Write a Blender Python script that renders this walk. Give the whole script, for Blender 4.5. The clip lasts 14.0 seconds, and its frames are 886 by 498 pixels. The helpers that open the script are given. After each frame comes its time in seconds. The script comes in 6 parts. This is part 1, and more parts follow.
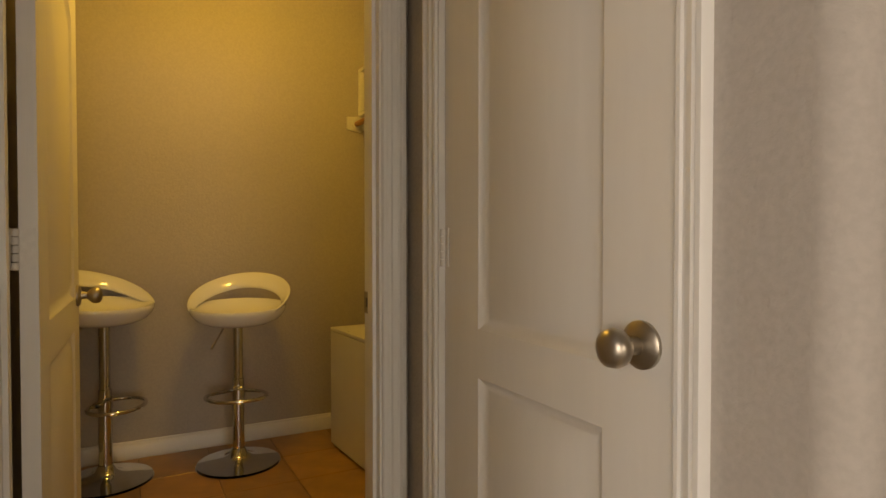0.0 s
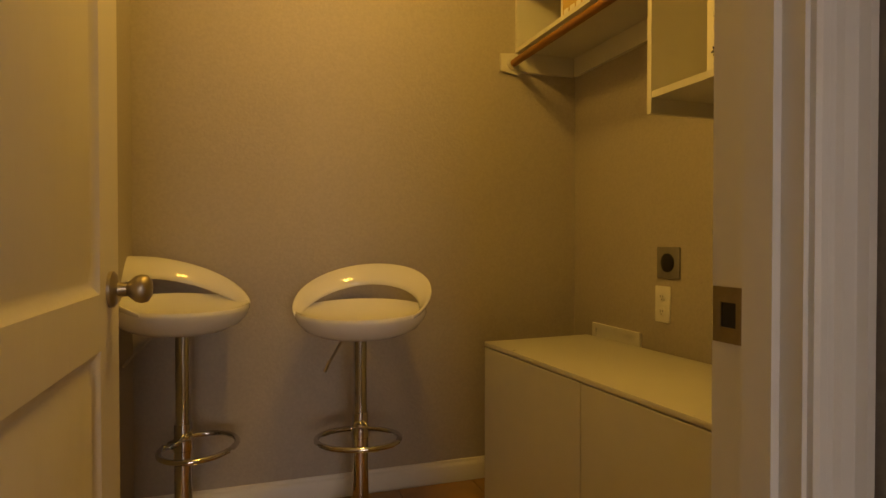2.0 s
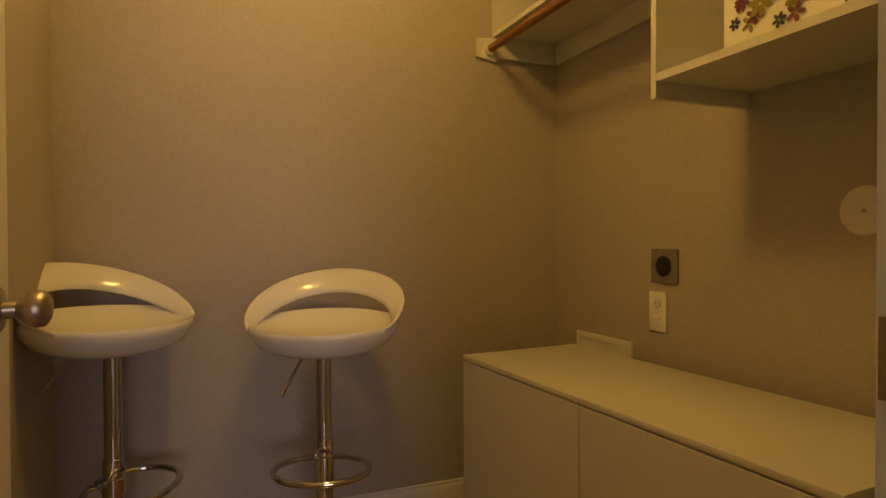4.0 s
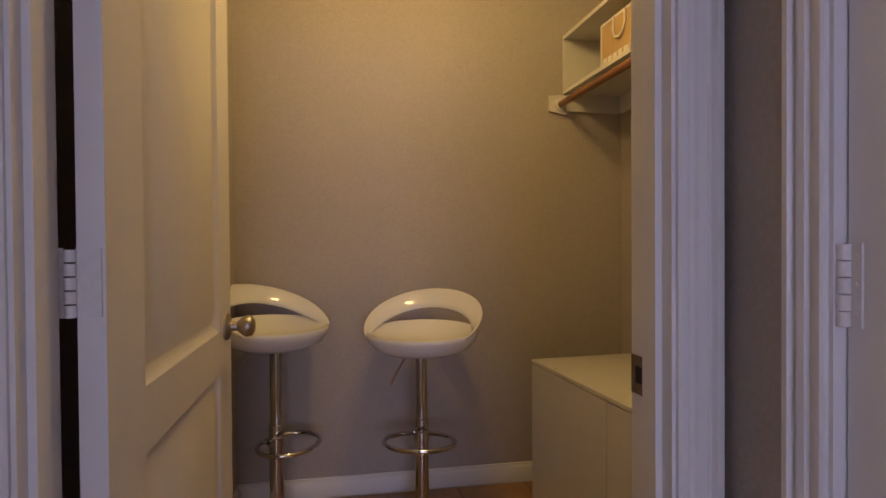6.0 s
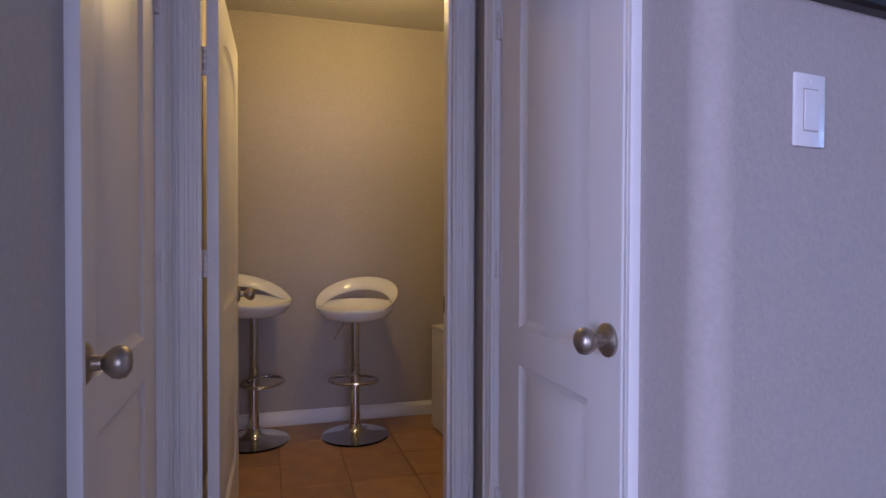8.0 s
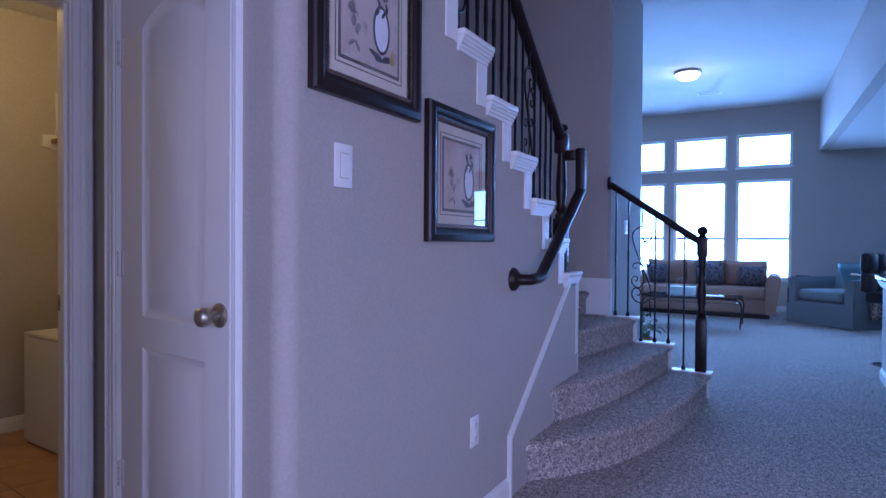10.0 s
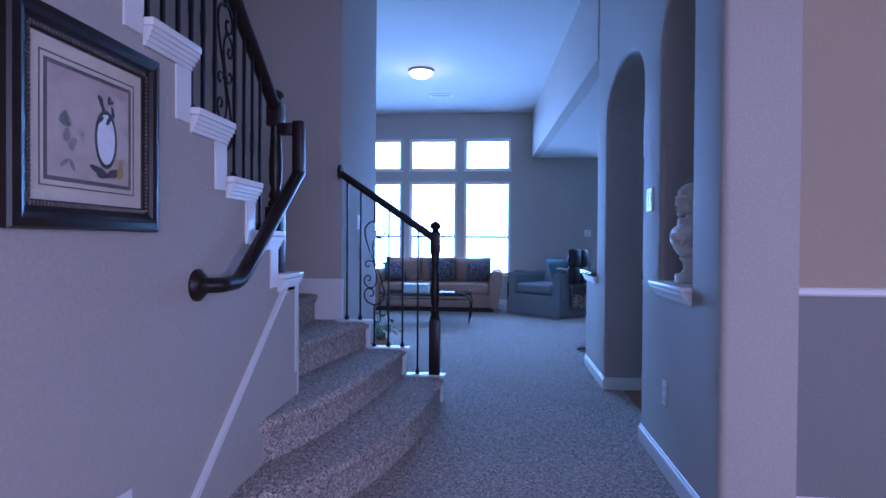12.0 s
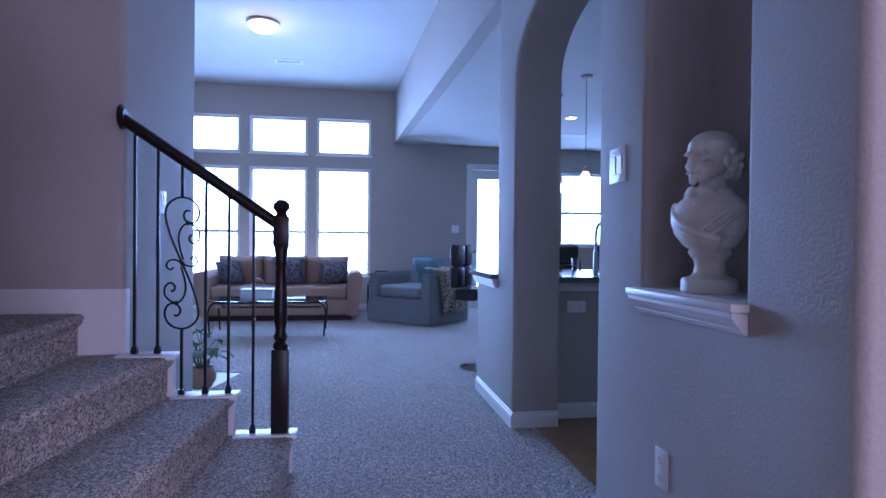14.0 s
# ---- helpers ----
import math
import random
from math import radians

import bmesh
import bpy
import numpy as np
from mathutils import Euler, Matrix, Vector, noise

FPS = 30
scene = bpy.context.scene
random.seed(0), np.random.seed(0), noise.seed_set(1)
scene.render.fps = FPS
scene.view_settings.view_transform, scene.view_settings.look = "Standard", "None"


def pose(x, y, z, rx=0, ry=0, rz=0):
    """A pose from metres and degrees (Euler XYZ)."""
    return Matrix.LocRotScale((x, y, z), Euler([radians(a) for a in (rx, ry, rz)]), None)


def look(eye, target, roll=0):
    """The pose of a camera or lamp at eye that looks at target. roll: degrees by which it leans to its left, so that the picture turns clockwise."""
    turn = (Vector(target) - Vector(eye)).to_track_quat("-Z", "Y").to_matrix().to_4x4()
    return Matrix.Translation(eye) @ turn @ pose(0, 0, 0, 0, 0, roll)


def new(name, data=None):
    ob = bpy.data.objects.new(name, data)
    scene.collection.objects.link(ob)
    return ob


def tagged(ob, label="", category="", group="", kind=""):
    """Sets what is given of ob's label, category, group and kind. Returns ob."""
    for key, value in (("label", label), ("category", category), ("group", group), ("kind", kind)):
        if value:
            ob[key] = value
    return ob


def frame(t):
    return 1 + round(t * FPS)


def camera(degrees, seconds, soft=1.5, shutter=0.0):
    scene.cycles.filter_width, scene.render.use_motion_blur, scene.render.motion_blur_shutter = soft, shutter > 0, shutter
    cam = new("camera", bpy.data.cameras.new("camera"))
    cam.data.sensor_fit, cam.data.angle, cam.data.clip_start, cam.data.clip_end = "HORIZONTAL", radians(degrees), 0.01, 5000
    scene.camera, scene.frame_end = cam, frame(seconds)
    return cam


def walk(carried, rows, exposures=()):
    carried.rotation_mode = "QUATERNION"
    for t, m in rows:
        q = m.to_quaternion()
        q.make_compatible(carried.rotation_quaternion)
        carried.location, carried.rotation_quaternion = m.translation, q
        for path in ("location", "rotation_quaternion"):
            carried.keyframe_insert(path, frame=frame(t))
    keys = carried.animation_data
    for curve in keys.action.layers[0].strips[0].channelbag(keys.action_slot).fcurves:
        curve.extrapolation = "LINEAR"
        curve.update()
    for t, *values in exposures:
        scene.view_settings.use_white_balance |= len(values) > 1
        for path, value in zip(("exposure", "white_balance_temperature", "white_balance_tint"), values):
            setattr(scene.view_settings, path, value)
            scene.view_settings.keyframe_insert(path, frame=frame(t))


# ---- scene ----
cam = camera(73.9, 14.0)
PATH = [
    (0.0, look((0.635, 0.807, 1.107), (1.791, 2.439, 1.068), -0.0)),
    (0.5, look((0.732, 1.084, 1.096), (1.749, 2.806, 1.061), 0.2)),
    (1.0, look((0.804, 1.337, 1.065), (1.719, 3.115, 1.032), 0.0)),
    (1.5, look((0.845, 1.578, 1.052), (1.722, 3.375, 1.013), 0.2)),
    (2.0, look((0.852, 1.771, 1.011), (1.72, 3.573, 0.983), 0.0)),
    (2.5, look((0.861, 1.914, 0.997), (1.763, 3.699, 0.972), -0.0)),
    (3.0, look((0.897, 1.985, 0.978), (1.835, 3.745, 0.953), -0.1)),
    (3.2, look((0.905, 2.005, 0.974), (1.860, 3.760, 0.949), -0.1)),
    (4.2, look((0.915, 1.985, 1.030), (1.900, 3.725, 1.003), -0.2)),
    (5.3, look((0.867, 1.776, 1.085), (1.754, 3.568, 1.052), -0.3)),
    (5.5, look((0.857, 1.709, 1.102), (1.665, 3.538, 1.076), -0.4)),
    (6.0, look((0.831, 1.456, 1.133), (1.451, 3.357, 1.105), -0.4)),
    (6.5, look((0.801, 1.177, 1.145), (1.293, 3.115, 1.112), -0.2)),
    (7.0, look((0.772, 0.852, 1.138), (1.213, 2.802, 1.109), 0.1)),
    (7.2, look((0.753, 0.743, 1.145), (1.197, 2.693, 1.112), 0.1)),
    (8.2, look((0.500, 0.290, 1.158), (1.44, 2.05, 1.129), 0.2)),
    (9.3, look((0.261, 0.03, 1.167), (1.783, 1.326, 1.139), 0.3)),
    (9.5, look((0.239, 0.012, 1.174), (1.822, 1.234, 1.138), 0.5)),
    (10.0, look((0.227, -0.032, 1.168), (1.963, 0.96, 1.14), 0.4)),
    (10.5, look((0.289, -0.052, 1.162), (2.139, 0.706, 1.138), 0.3)),
    (11.0, look((0.429, -0.035, 1.173), (2.357, 0.499, 1.148), 0.4)),
    (11.5, look((0.582, -0.004, 1.164), (2.552, 0.343, 1.139), 0.4)),
    (12.0, look((0.857, 0.033, 1.143), (2.849, 0.216, 1.119), 0.4)),
    (12.5, look((1.143, 0.065, 1.136), (3.142, 0.124, 1.111), 0.3)),
    (13.0, look((1.514, 0.124, 1.128), (3.513, 0.055, 1.103), 0.3)),
    (13.5, look((1.825, 0.157, 1.102), (3.814, -0.051, 1.077), 0.3)),
    (14.0, look((2.183, 0.17, 1.095), (4.157, -0.154, 1.073), 0.6)),
]
EXPO = [(0.0, 0.2, 10800, -4), (0.5, 0.24, 19000, -6), (1.0, 0.18, 19500, -2), (2.0, 0.12, 10200, 6), (3.2, 0.12, 8800, 10), (5.3, 0.18, 5950, 16),
        (6.5, 0.24, 5450, 24), (7.2, 0.22, 5300, 23), (9.3, 0.0, 4700, 27), (11.0, -0.14, 4750, 28), (12.5, -0.06, 4950, 32), (14.0, 0.13, 5450, 37)]
walk(cam, PATH, EXPO)

# ---- world, sun and lamps ----
world = bpy.data.worlds.new("world")
scene.world = world
world.use_nodes = True
wn = world.node_tree
sky = wn.nodes.new("ShaderNodeTexSky")
sky.sky_type = "NISHITA"
sky.sun_disc = False
sky.sun_elevation, sky.sun_rotation = radians(58), radians(200)
wn.links.new(sky.outputs[0], wn.nodes["Background"].inputs[0])
wn.nodes["Background"].inputs[1].default_value = 0.15

# the vestibule and laundry closet stand a few degrees off the hall's grid
VEST = Matrix.Translation((0.215, 0.009, 0)) @ pose(0, 0, 0, 0, 0, -7.3) @ Matrix.Translation((-0.3005, 0.3005, 0)) @ Matrix.Scale(0.965, 4)
HALL = Matrix.Identity(4)


def lamp(name, kind, m, energy, colour, size=0.1, size_y=0.0):
    data = bpy.data.lights.new(name, kind)
    data.energy, data.color = energy, colour
    if kind == "AREA":
        data.shape = "RECTANGLE"
        data.size, data.size_y = size, size_y or size
    elif kind == "SUN":
        data.angle = size
    else:
        data.shadow_soft_size = size
    ob = new(name, data)
    ob.matrix_world = m
    return ob


DAY = (0.34, 0.61, 1.0)
ENTRY = (0.80, 0.73, 0.93)
WARM = (1.0, 0.62, 0.16)
lamp("sun", "SUN", look((0, 0, 0), (0.45, -0.35, -0.95)), 3.0, (1.0, 0.95, 0.88), radians(0.6))
# daylight standing in the real window openings
for yc in (0.22, 1.23, 2.26):
    lamp("window_light", "AREA", look((11.95, yc, 1.78), (0, yc, 0.7)), 105, DAY, 0.88, 2.5).data.spread = radians(125)
lamp("kitchen_window_light", "AREA", look((11.95, -3.9, 1.7), (0, -3.9, 1.5)), 40, DAY, 0.9, 1.2)
lamp("garden_door_light", "AREA", look((11.95, -2.25, 1.3), (0, -2.25, 1.2)), 40, DAY, 0.6, 1.9)
# entry and foyer windows are out of view, inferred from daylight on the walls
lamp("entry_window_light", "AREA", look((-2.80, -1.45, 1.45), (3, -1.0, 1.3)), 125, ENTRY, 1.9, 1.9)
lamp("foyer_window_light", "AREA", look((-2.80, 0.0, 4.0), (4, 0.6, 2.5)), 18, ENTRY, 1.3, 1.3)
# fill in an unseen, added dining opening, to brighten vestibule doors and casing
lamp("dining_fill_light", "AREA", look((-0.2, -4.75, 1.5), (0.6, 0, 1.3)), 68, ENTRY, 2.3, 1.5)
lamp("closet_bulb", "POINT", VEST @ pose(1.10, 3.02, 2.46), 20.5, WARM, 0.11)
lamp("living_bulb", "POINT", pose(8.98, 1.10, 3.33), 5, (1.0, 0.8, 0.55), 0.08)

# ---- materials ----


def mat(name, colour, rough=0.6, metal=0.0, noise_scale=0.0, vary=0.0, bump=0.0, bump_scale=60.0, second=None, spec=0.5,
        stretch=(1, 1, 1), coat=0.0, stain=0.0):
    """Principled material with colour variation at two scales and a noise bump."""
    m = bpy.data.materials.new(name)
    m.use_nodes = True
    nt = m.node_tree
    b = nt.nodes["Principled BSDF"]
    b.inputs["Roughness"].default_value = rough
    b.inputs["Metallic"].default_value = metal
    b.inputs["Specular IOR Level"].default_value = spec
    b.inputs["Coat Weight"].default_value = coat
    b.inputs["Base Color"].default_value = (*colour, 1)
    tc = nt.nodes.new("ShaderNodeTexCoord")
    mp = nt.nodes.new("ShaderNodeMapping")
    mp.inputs["Scale"].default_value = stretch
    nt.links.new(tc.outputs["Object"], mp.inputs["Vector"])
    if noise_scale:
        n1 = nt.nodes.new("ShaderNodeTexNoise")
        n1.inputs["Scale"].default_value = noise_scale
        n1.inputs["Detail"].default_value = 6
        nt.links.new(mp.outputs[0], n1.inputs["Vector"])
        ramp = nt.nodes.new("ShaderNodeValToRGB")
        other = second or tuple(max(0, v * (1 - vary)) for v in colour)
        ramp.color_ramp.elements[0].color = (*other, 1)
        ramp.color_ramp.elements[1].color = (*colour, 1)
        ramp.color_ramp.elements[0].position, ramp.color_ramp.elements[1].position = 0.35, 0.65
        nt.links.new(n1.outputs[0], ramp.inputs[0])
        n2 = nt.nodes.new("ShaderNodeTexNoise")
        n2.inputs["Scale"].default_value = 1.7
        n2.inputs["Detail"].default_value = 4
        nt.links.new(tc.outputs["Object"], n2.inputs["Vector"])
        mr = nt.nodes.new("ShaderNodeMapRange")
        mr.inputs[3].default_value, mr.inputs[4].default_value = 1 - 0.06 - stain, 1.04
        nt.links.new(n2.outputs[0], mr.inputs[0])
        mx = nt.nodes.new("ShaderNodeMix")
        mx.data_type, mx.blend_type = "RGBA", "MULTIPLY"
        mx.inputs[0].default_value = 1
        nt.links.new(ramp.outputs[0], mx.inputs[6])
        nt.links.new(mr.outputs[0], mx.inputs[7])
        nt.links.new(mx.outputs[2], b.inputs["Base Color"])
        rr = nt.nodes.new("ShaderNodeMapRange")
        rr.inputs[3].default_value, rr.inputs[4].default_value = max(0.02, rough - 0.06), min(1, rough + 0.08)
        nt.links.new(n1.outputs[0], rr.inputs[0])
        nt.links.new(rr.outputs[0], b.inputs["Roughness"])
    if bump:
        n3 = nt.nodes.new("ShaderNodeTexNoise")
        n3.inputs["Scale"].default_value = bump_scale
        n3.inputs["Detail"].default_value = 3
        nt.links.new(mp.outputs[0], n3.inputs["Vector"])
        bp = nt.nodes.new("ShaderNodeBump")
        bp.inputs["Strength"].default_value = 0.6
        bp.inputs["Distance"].default_value = bump
        nt.links.new(n3.outputs[0], bp.inputs["Height"])
        nt.links.new(bp.outputs[0], b.inputs["Normal"])
    return m


M_WALL = mat("wall_paint", (0.45, 0.412, 0.37), 0.75, 0, 90, 0.08, 0.0026, 100, spec=0.25)
M_WALL_DARK = mat("wainscot_paint", (0.25, 0.24, 0.225), 0.75, 0, 90, 0.05, 0.006, 130, spec=0.25)
M_WALL_WARM = mat("dining_paint", (0.42, 0.34, 0.25), 0.75, 0, 90, 0.05, 0.006, 130, spec=0.25)
M_CEIL = mat("ceiling_paint", (0.62, 0.61, 0.58), 0.9, 0, 70, 0.06, 0.008, 90, spec=0.2)
M_TRIM = mat("trim_paint", (0.76, 0.75, 0.72), 0.38, 0, 25, 0.02, 0.0004, 90)
M_DOOR = mat("door_paint", (0.74, 0.72, 0.68), 0.42, 0, 30, 0.025, 0.0012, 60, stretch=(1, 1, 0.12))
M_CAB = mat("white_laminate", (0.66, 0.65, 0.60), 0.3, 0, 12, 0.03, 0.0003, 200)
M_PLASTIC = mat("white_gloss_plastic", (0.82, 0.82, 0.78), 0.1, 0, 5, 0.02, spec=0.6, coat=0.4)
M_PLATE = mat("plate_plastic", (0.80, 0.79, 0.76), 0.3, 0, 30, 0.03)
M_CHROME = mat("chrome", (0.62, 0.62, 0.63), 0.06, 1, 40, 0.05)
M_NICKEL = mat("brushed_nickel", (0.46, 0.41, 0.34), 0.36, 1, 60, 0.06)
M_HINGE = mat("painted_hinge", (0.74, 0.72, 0.68), 0.4, 0, 60, 0.08)
M_STRIKE = mat("strike_metal", (0.35, 0.29, 0.2), 0.35, 1, 60, 0.15)
M_DARK = mat("espresso_wood", (0.020, 0.011, 0.009), 0.36, 0, 30, 0.4, 0.0005, 50, stretch=(1, 1, 0.1), spec=0.35)
M_IRON = mat("black_iron", (0.018, 0.017, 0.018), 0.4, 0.6, 60, 0.3, 0.0008, 120)
M_BLACK = mat("black_plastic", (0.012, 0.012, 0.012), 0.35)
M_ROD = mat("rod_wood", (0.30, 0.13, 0.045), 0.4, 0, 18, 0.35, 0.0005, 60, stretch=(6, 0.4, 6))
M_LAMINATE_GREY = mat("grey_plate", (0.20, 0.19, 0.18), 0.4, 0, 40, 0.1)
M_PAPER = mat("kraft_bag", (0.55, 0.38, 0.17), 0.65, 0, 20, 0.08, 0.001, 30)
M_PAPER_WHITE = mat("white_paper", (0.78, 0.76, 0.70), 0.7, 0, 20, 0.04)
M_CREAM = mat("picture_mat", (0.41, 0.36, 0.285), 0.8, 0, 60, 0.05)
M_MATLINE = mat("mat_core", (0.07, 0.06, 0.055), 0.8)
M_STONE = mat("bust_plaster", (0.86, 0.79, 0.68), 0.5, 0, 14, 0.18, 0.002, 60, stain=0.1)
M_SOFA = mat("tan_upholstery", (0.40, 0.26, 0.19), 0.9, 0, 160, 0.25, 0.002, 300)
M_CHAIR = mat("blue_grey_upholstery", (0.23, 0.25, 0.26), 0.9, 0, 160, 0.25, 0.002, 300)
M_TEAL = mat("teal_fabric", (0.18, 0.31, 0.35), 0.85, 0, 120, 0.2, 0.002, 240)
M_LEATHER = mat("black_leather", (0.02, 0.019, 0.02), 0.42, 0, 60, 0.3, 0.001, 160)
M_GRANITE = mat("granite", (0.22, 0.20, 0.18), 0.12, 0, 140, 0.8, second=(0.03, 0.03, 0.03))
M_CUSHION = mat("patterned_cushion", (0.24, 0.24, 0.26), 0.85, 0, 26, 0.7, 0.002, 200, second=(0.05, 0.055, 0.08))
M_THROW = mat("animal_print_throw", (0.48, 0.38, 0.28), 0.9, 0, 34, 0.8, 0.003, 120, second=(0.04, 0.03, 0.025))
M_LEAF = mat("leaf", (0.05, 0.12, 0.035), 0.45, 0, 30, 0.4)
M_POT = mat("terracotta_pot", (0.34, 0.2, 0.12), 0.7, 0, 30, 0.2)
M_CONCRETE = mat("patio_concrete", (0.5, 0.48, 0.45), 0.9, 0, 10, 0.15, 0.003, 60)
M_GRASS = mat("lawn", (0.12, 0.17, 0.06), 0.95, 0, 30, 0.5, 0.02, 90)
M_ROOF = mat("pale_shingles", (0.16, 0.15, 0.15), 0.9, 0, 20, 0.3, 0.004, 60)
M_SIDING = mat("pale_brick_wall", (0.5, 0.46, 0.42), 0.9, 0, 20, 0.2, 0.004, 60)
M_BEAM = mat("brown_stained_beam", (0.16, 0.11, 0.08), 0.8, 0, 14, 0.3)
M_BOX = mat("gift_box", (0.55, 0.66, 0.68), 0.5, 0, 20, 0.08)


def carpet_material():
    m = bpy.data.materials.new("speckled_pile_carpet")
    m.use_nodes = True
    nt = m.node_tree
    b = nt.nodes["Principled BSDF"]
    b.inputs["Roughness"].default_value = 1.0
    b.inputs["Specular IOR Level"].default_value = 0.1
    b.inputs["Sheen Weight"].default_value = 0.5
    tc = nt.nodes.new("ShaderNodeTexCoord")
    warp = nt.nodes.new("ShaderNodeTexNoise")
    warp.inputs["Scale"].default_value = 30
    warp.inputs["Detail"].default_value = 3
    push = nt.nodes.new("ShaderNodeVectorMath")
    push.operation = "MULTIPLY_ADD"
    push.inputs[1].default_value = (0.010, 0.010, 0.010)
    v = nt.nodes.new("ShaderNodeTexVoronoi")
    v.inputs["Scale"].default_value = 185
    n = nt.nodes.new("ShaderNodeTexNoise")
    n.inputs["Scale"].default_value = 210
    n.inputs["Detail"].default_value = 3
    big = nt.nodes.new("ShaderNodeTexNoise")
    big.inputs["Scale"].default_value = 2.2
    big.inputs["Detail"].default_value = 5
    for q in (warp, n, big):
        nt.links.new(tc.outputs["Object"], q.inputs["Vector"])
    nt.links.new(warp.outputs["Color"], push.inputs[0])
    nt.links.new(tc.outputs["Object"], push.inputs[2])
    nt.links.new(push.outputs[0], v.inputs["Vector"])
    sep = nt.nodes.new("ShaderNodeSeparateColor")
    nt.links.new(v.outputs["Color"], sep.inputs[0])
    r = nt.nodes.new("ShaderNodeValToRGB")
    r.color_ramp.elements[0].position, r.color_ramp.elements[1].position = 0.12, 0.9
    r.color_ramp.elements[0].color = (0.055, 0.040, 0.030, 1)
    r.color_ramp.elements[1].color = (0.95, 0.84, 0.74, 1)
    mid = r.color_ramp.elements.new(0.42)
    mid.color = (0.63, 0.51, 0.42, 1)
    nt.links.new(sep.outputs[0], r.inputs[0])
    mr = nt.nodes.new("ShaderNodeMapRange")
    mr.inputs[3].default_value, mr.inputs[4].default_value = 0.78, 1.15
    nt.links.new(big.outputs[0], mr.inputs[0])
    mx = nt.nodes.new("ShaderNodeMix")
    mx.data_type, mx.blend_type = "RGBA", "MULTIPLY"
    mx.inputs[0].default_value = 1
    tuft = nt.nodes.new("ShaderNodeTexNoise")
    tuft.inputs["Scale"].default_value = 42
    tuft.inputs["Detail"].default_value = 4
    tuft.inputs["Roughness"].default_value = 0.7
    nt.links.new(tc.outputs["Object"], tuft.inputs["Vector"])
    tr = nt.nodes.new("ShaderNodeMapRange")
    tr.inputs[1].default_value, tr.inputs[2].default_value = 0.3, 0.7
    tr.inputs[3].default_value, tr.inputs[4].default_value = 0.45, 1.5
    nt.links.new(tuft.outputs[0], tr.inputs[0])
    both = nt.nodes.new("ShaderNodeMath")
    both.operation = "MULTIPLY"
    nt.links.new(mr.outputs[0], both.inputs[0])
    nt.links.new(tr.outputs[0], both.inputs[1])
    nt.links.new(r.outputs[0], mx.inputs[6])
    nt.links.new(both.outputs[0], mx.inputs[7])
    nt.links.new(mx.outputs[2], b.inputs["Base Color"])
    add = nt.nodes.new("ShaderNodeMath")
    add.operation = "ADD"
    nt.links.new(sep.outputs[0], add.inputs[0])
    nt.links.new(n.outputs[0], add.inputs[1])
    bp = nt.nodes.new("ShaderNodeBump")
    bp.inputs["Strength"].default_value = 1.0
    bp.inputs["Distance"].default_value = 0.02
    nt.links.new(add.outputs[0], bp.inputs["Height"])
    nt.links.new(bp.outputs[0], b.inputs["Normal"])
    return m


def tile_material():
    m = mat("terracotta_tile", (0.40, 0.22, 0.09), 0.32, 0, 9, 0.25, 0.001, 40)
    nt = m.node_tree
    b = nt.nodes["Principled BSDF"]
    src = b.inputs["Base Color"].links[0].from_socket
    info = nt.nodes.new("ShaderNodeObjectInfo")
    mr = nt.nodes.new("ShaderNodeMapRange")
    mr.inputs[3].default_value, mr.inputs[4].default_value = 0.86, 1.1
    mx = nt.nodes.new("ShaderNodeMix")
    mx.data_type, mx.blend_type = "RGBA", "MULTIPLY"
    mx.inputs[0].default_value = 1
    nt.links.new(info.outputs["Random"], mr.inputs[0])
    nt.links.new(src, mx.inputs[6])
    nt.links.new(mr.outputs[0], mx.inputs[7])
    nt.links.new(mx.outputs[2], b.inputs["Base Color"])
    return m


def glass_material(name, tint=(1, 1, 1), rough=0.0):
    m = bpy.data.materials.new(name)
    m.use_nodes = True
    b = m.node_tree.nodes["Principled BSDF"]
    b.inputs["Base Color"].default_value = (*tint, 1)
    b.inputs["Roughness"].default_value = rough
    b.inputs["Transmission Weight"].default_value = 1
    b.inputs["IOR"].default_value = 1.45
    return m


def glow_material(name, colour, strength):
    m = bpy.data.materials.new(name)
    m.use_nodes = True
    b = m.node_tree.nodes["Principled BSDF"]
    b.inputs["Base Color"].default_value = (0.8, 0.78, 0.74, 1)
    b.inputs["Emission Color"].default_value = (*colour, 1)
    b.inputs["Emission Strength"].default_value = strength
    return m


def print_material(name, paper, inks, scale):
    """A loose wash of several inks on paper."""
    m = bpy.data.materials.new(name)
    m.use_nodes = True
    nt = m.node_tree
    b = nt.nodes["Principled BSDF"]
    b.inputs["Roughness"].default_value = 0.8
    tc = nt.nodes.new("ShaderNodeTexCoord")
    n = nt.nodes.new("ShaderNodeTexNoise")
    n.inputs["Scale"].default_value = scale
    n.inputs["Detail"].default_value = 7
    n.inputs["Roughness"].default_value = 0.65
    nt.links.new(tc.outputs["Object"], n.inputs["Vector"])
    r = nt.nodes.new("ShaderNodeValToRGB")
    cols = [inks[0], paper, paper, *inks[1:]]
    for k, col in enumerate(cols):
        pos = 0.3 + 0.4 * k / (len(cols) - 1)
        if k < 2:
            e = r.color_ramp.elements[k]
            e.position = pos
        else:
            e = r.color_ramp.elements.new(pos)
        e.color = (*col, 1)
    nt.links.new(n.outputs[0], r.inputs[0])
    nt.links.new(r.outputs[0], b.inputs["Base Color"])
    return m


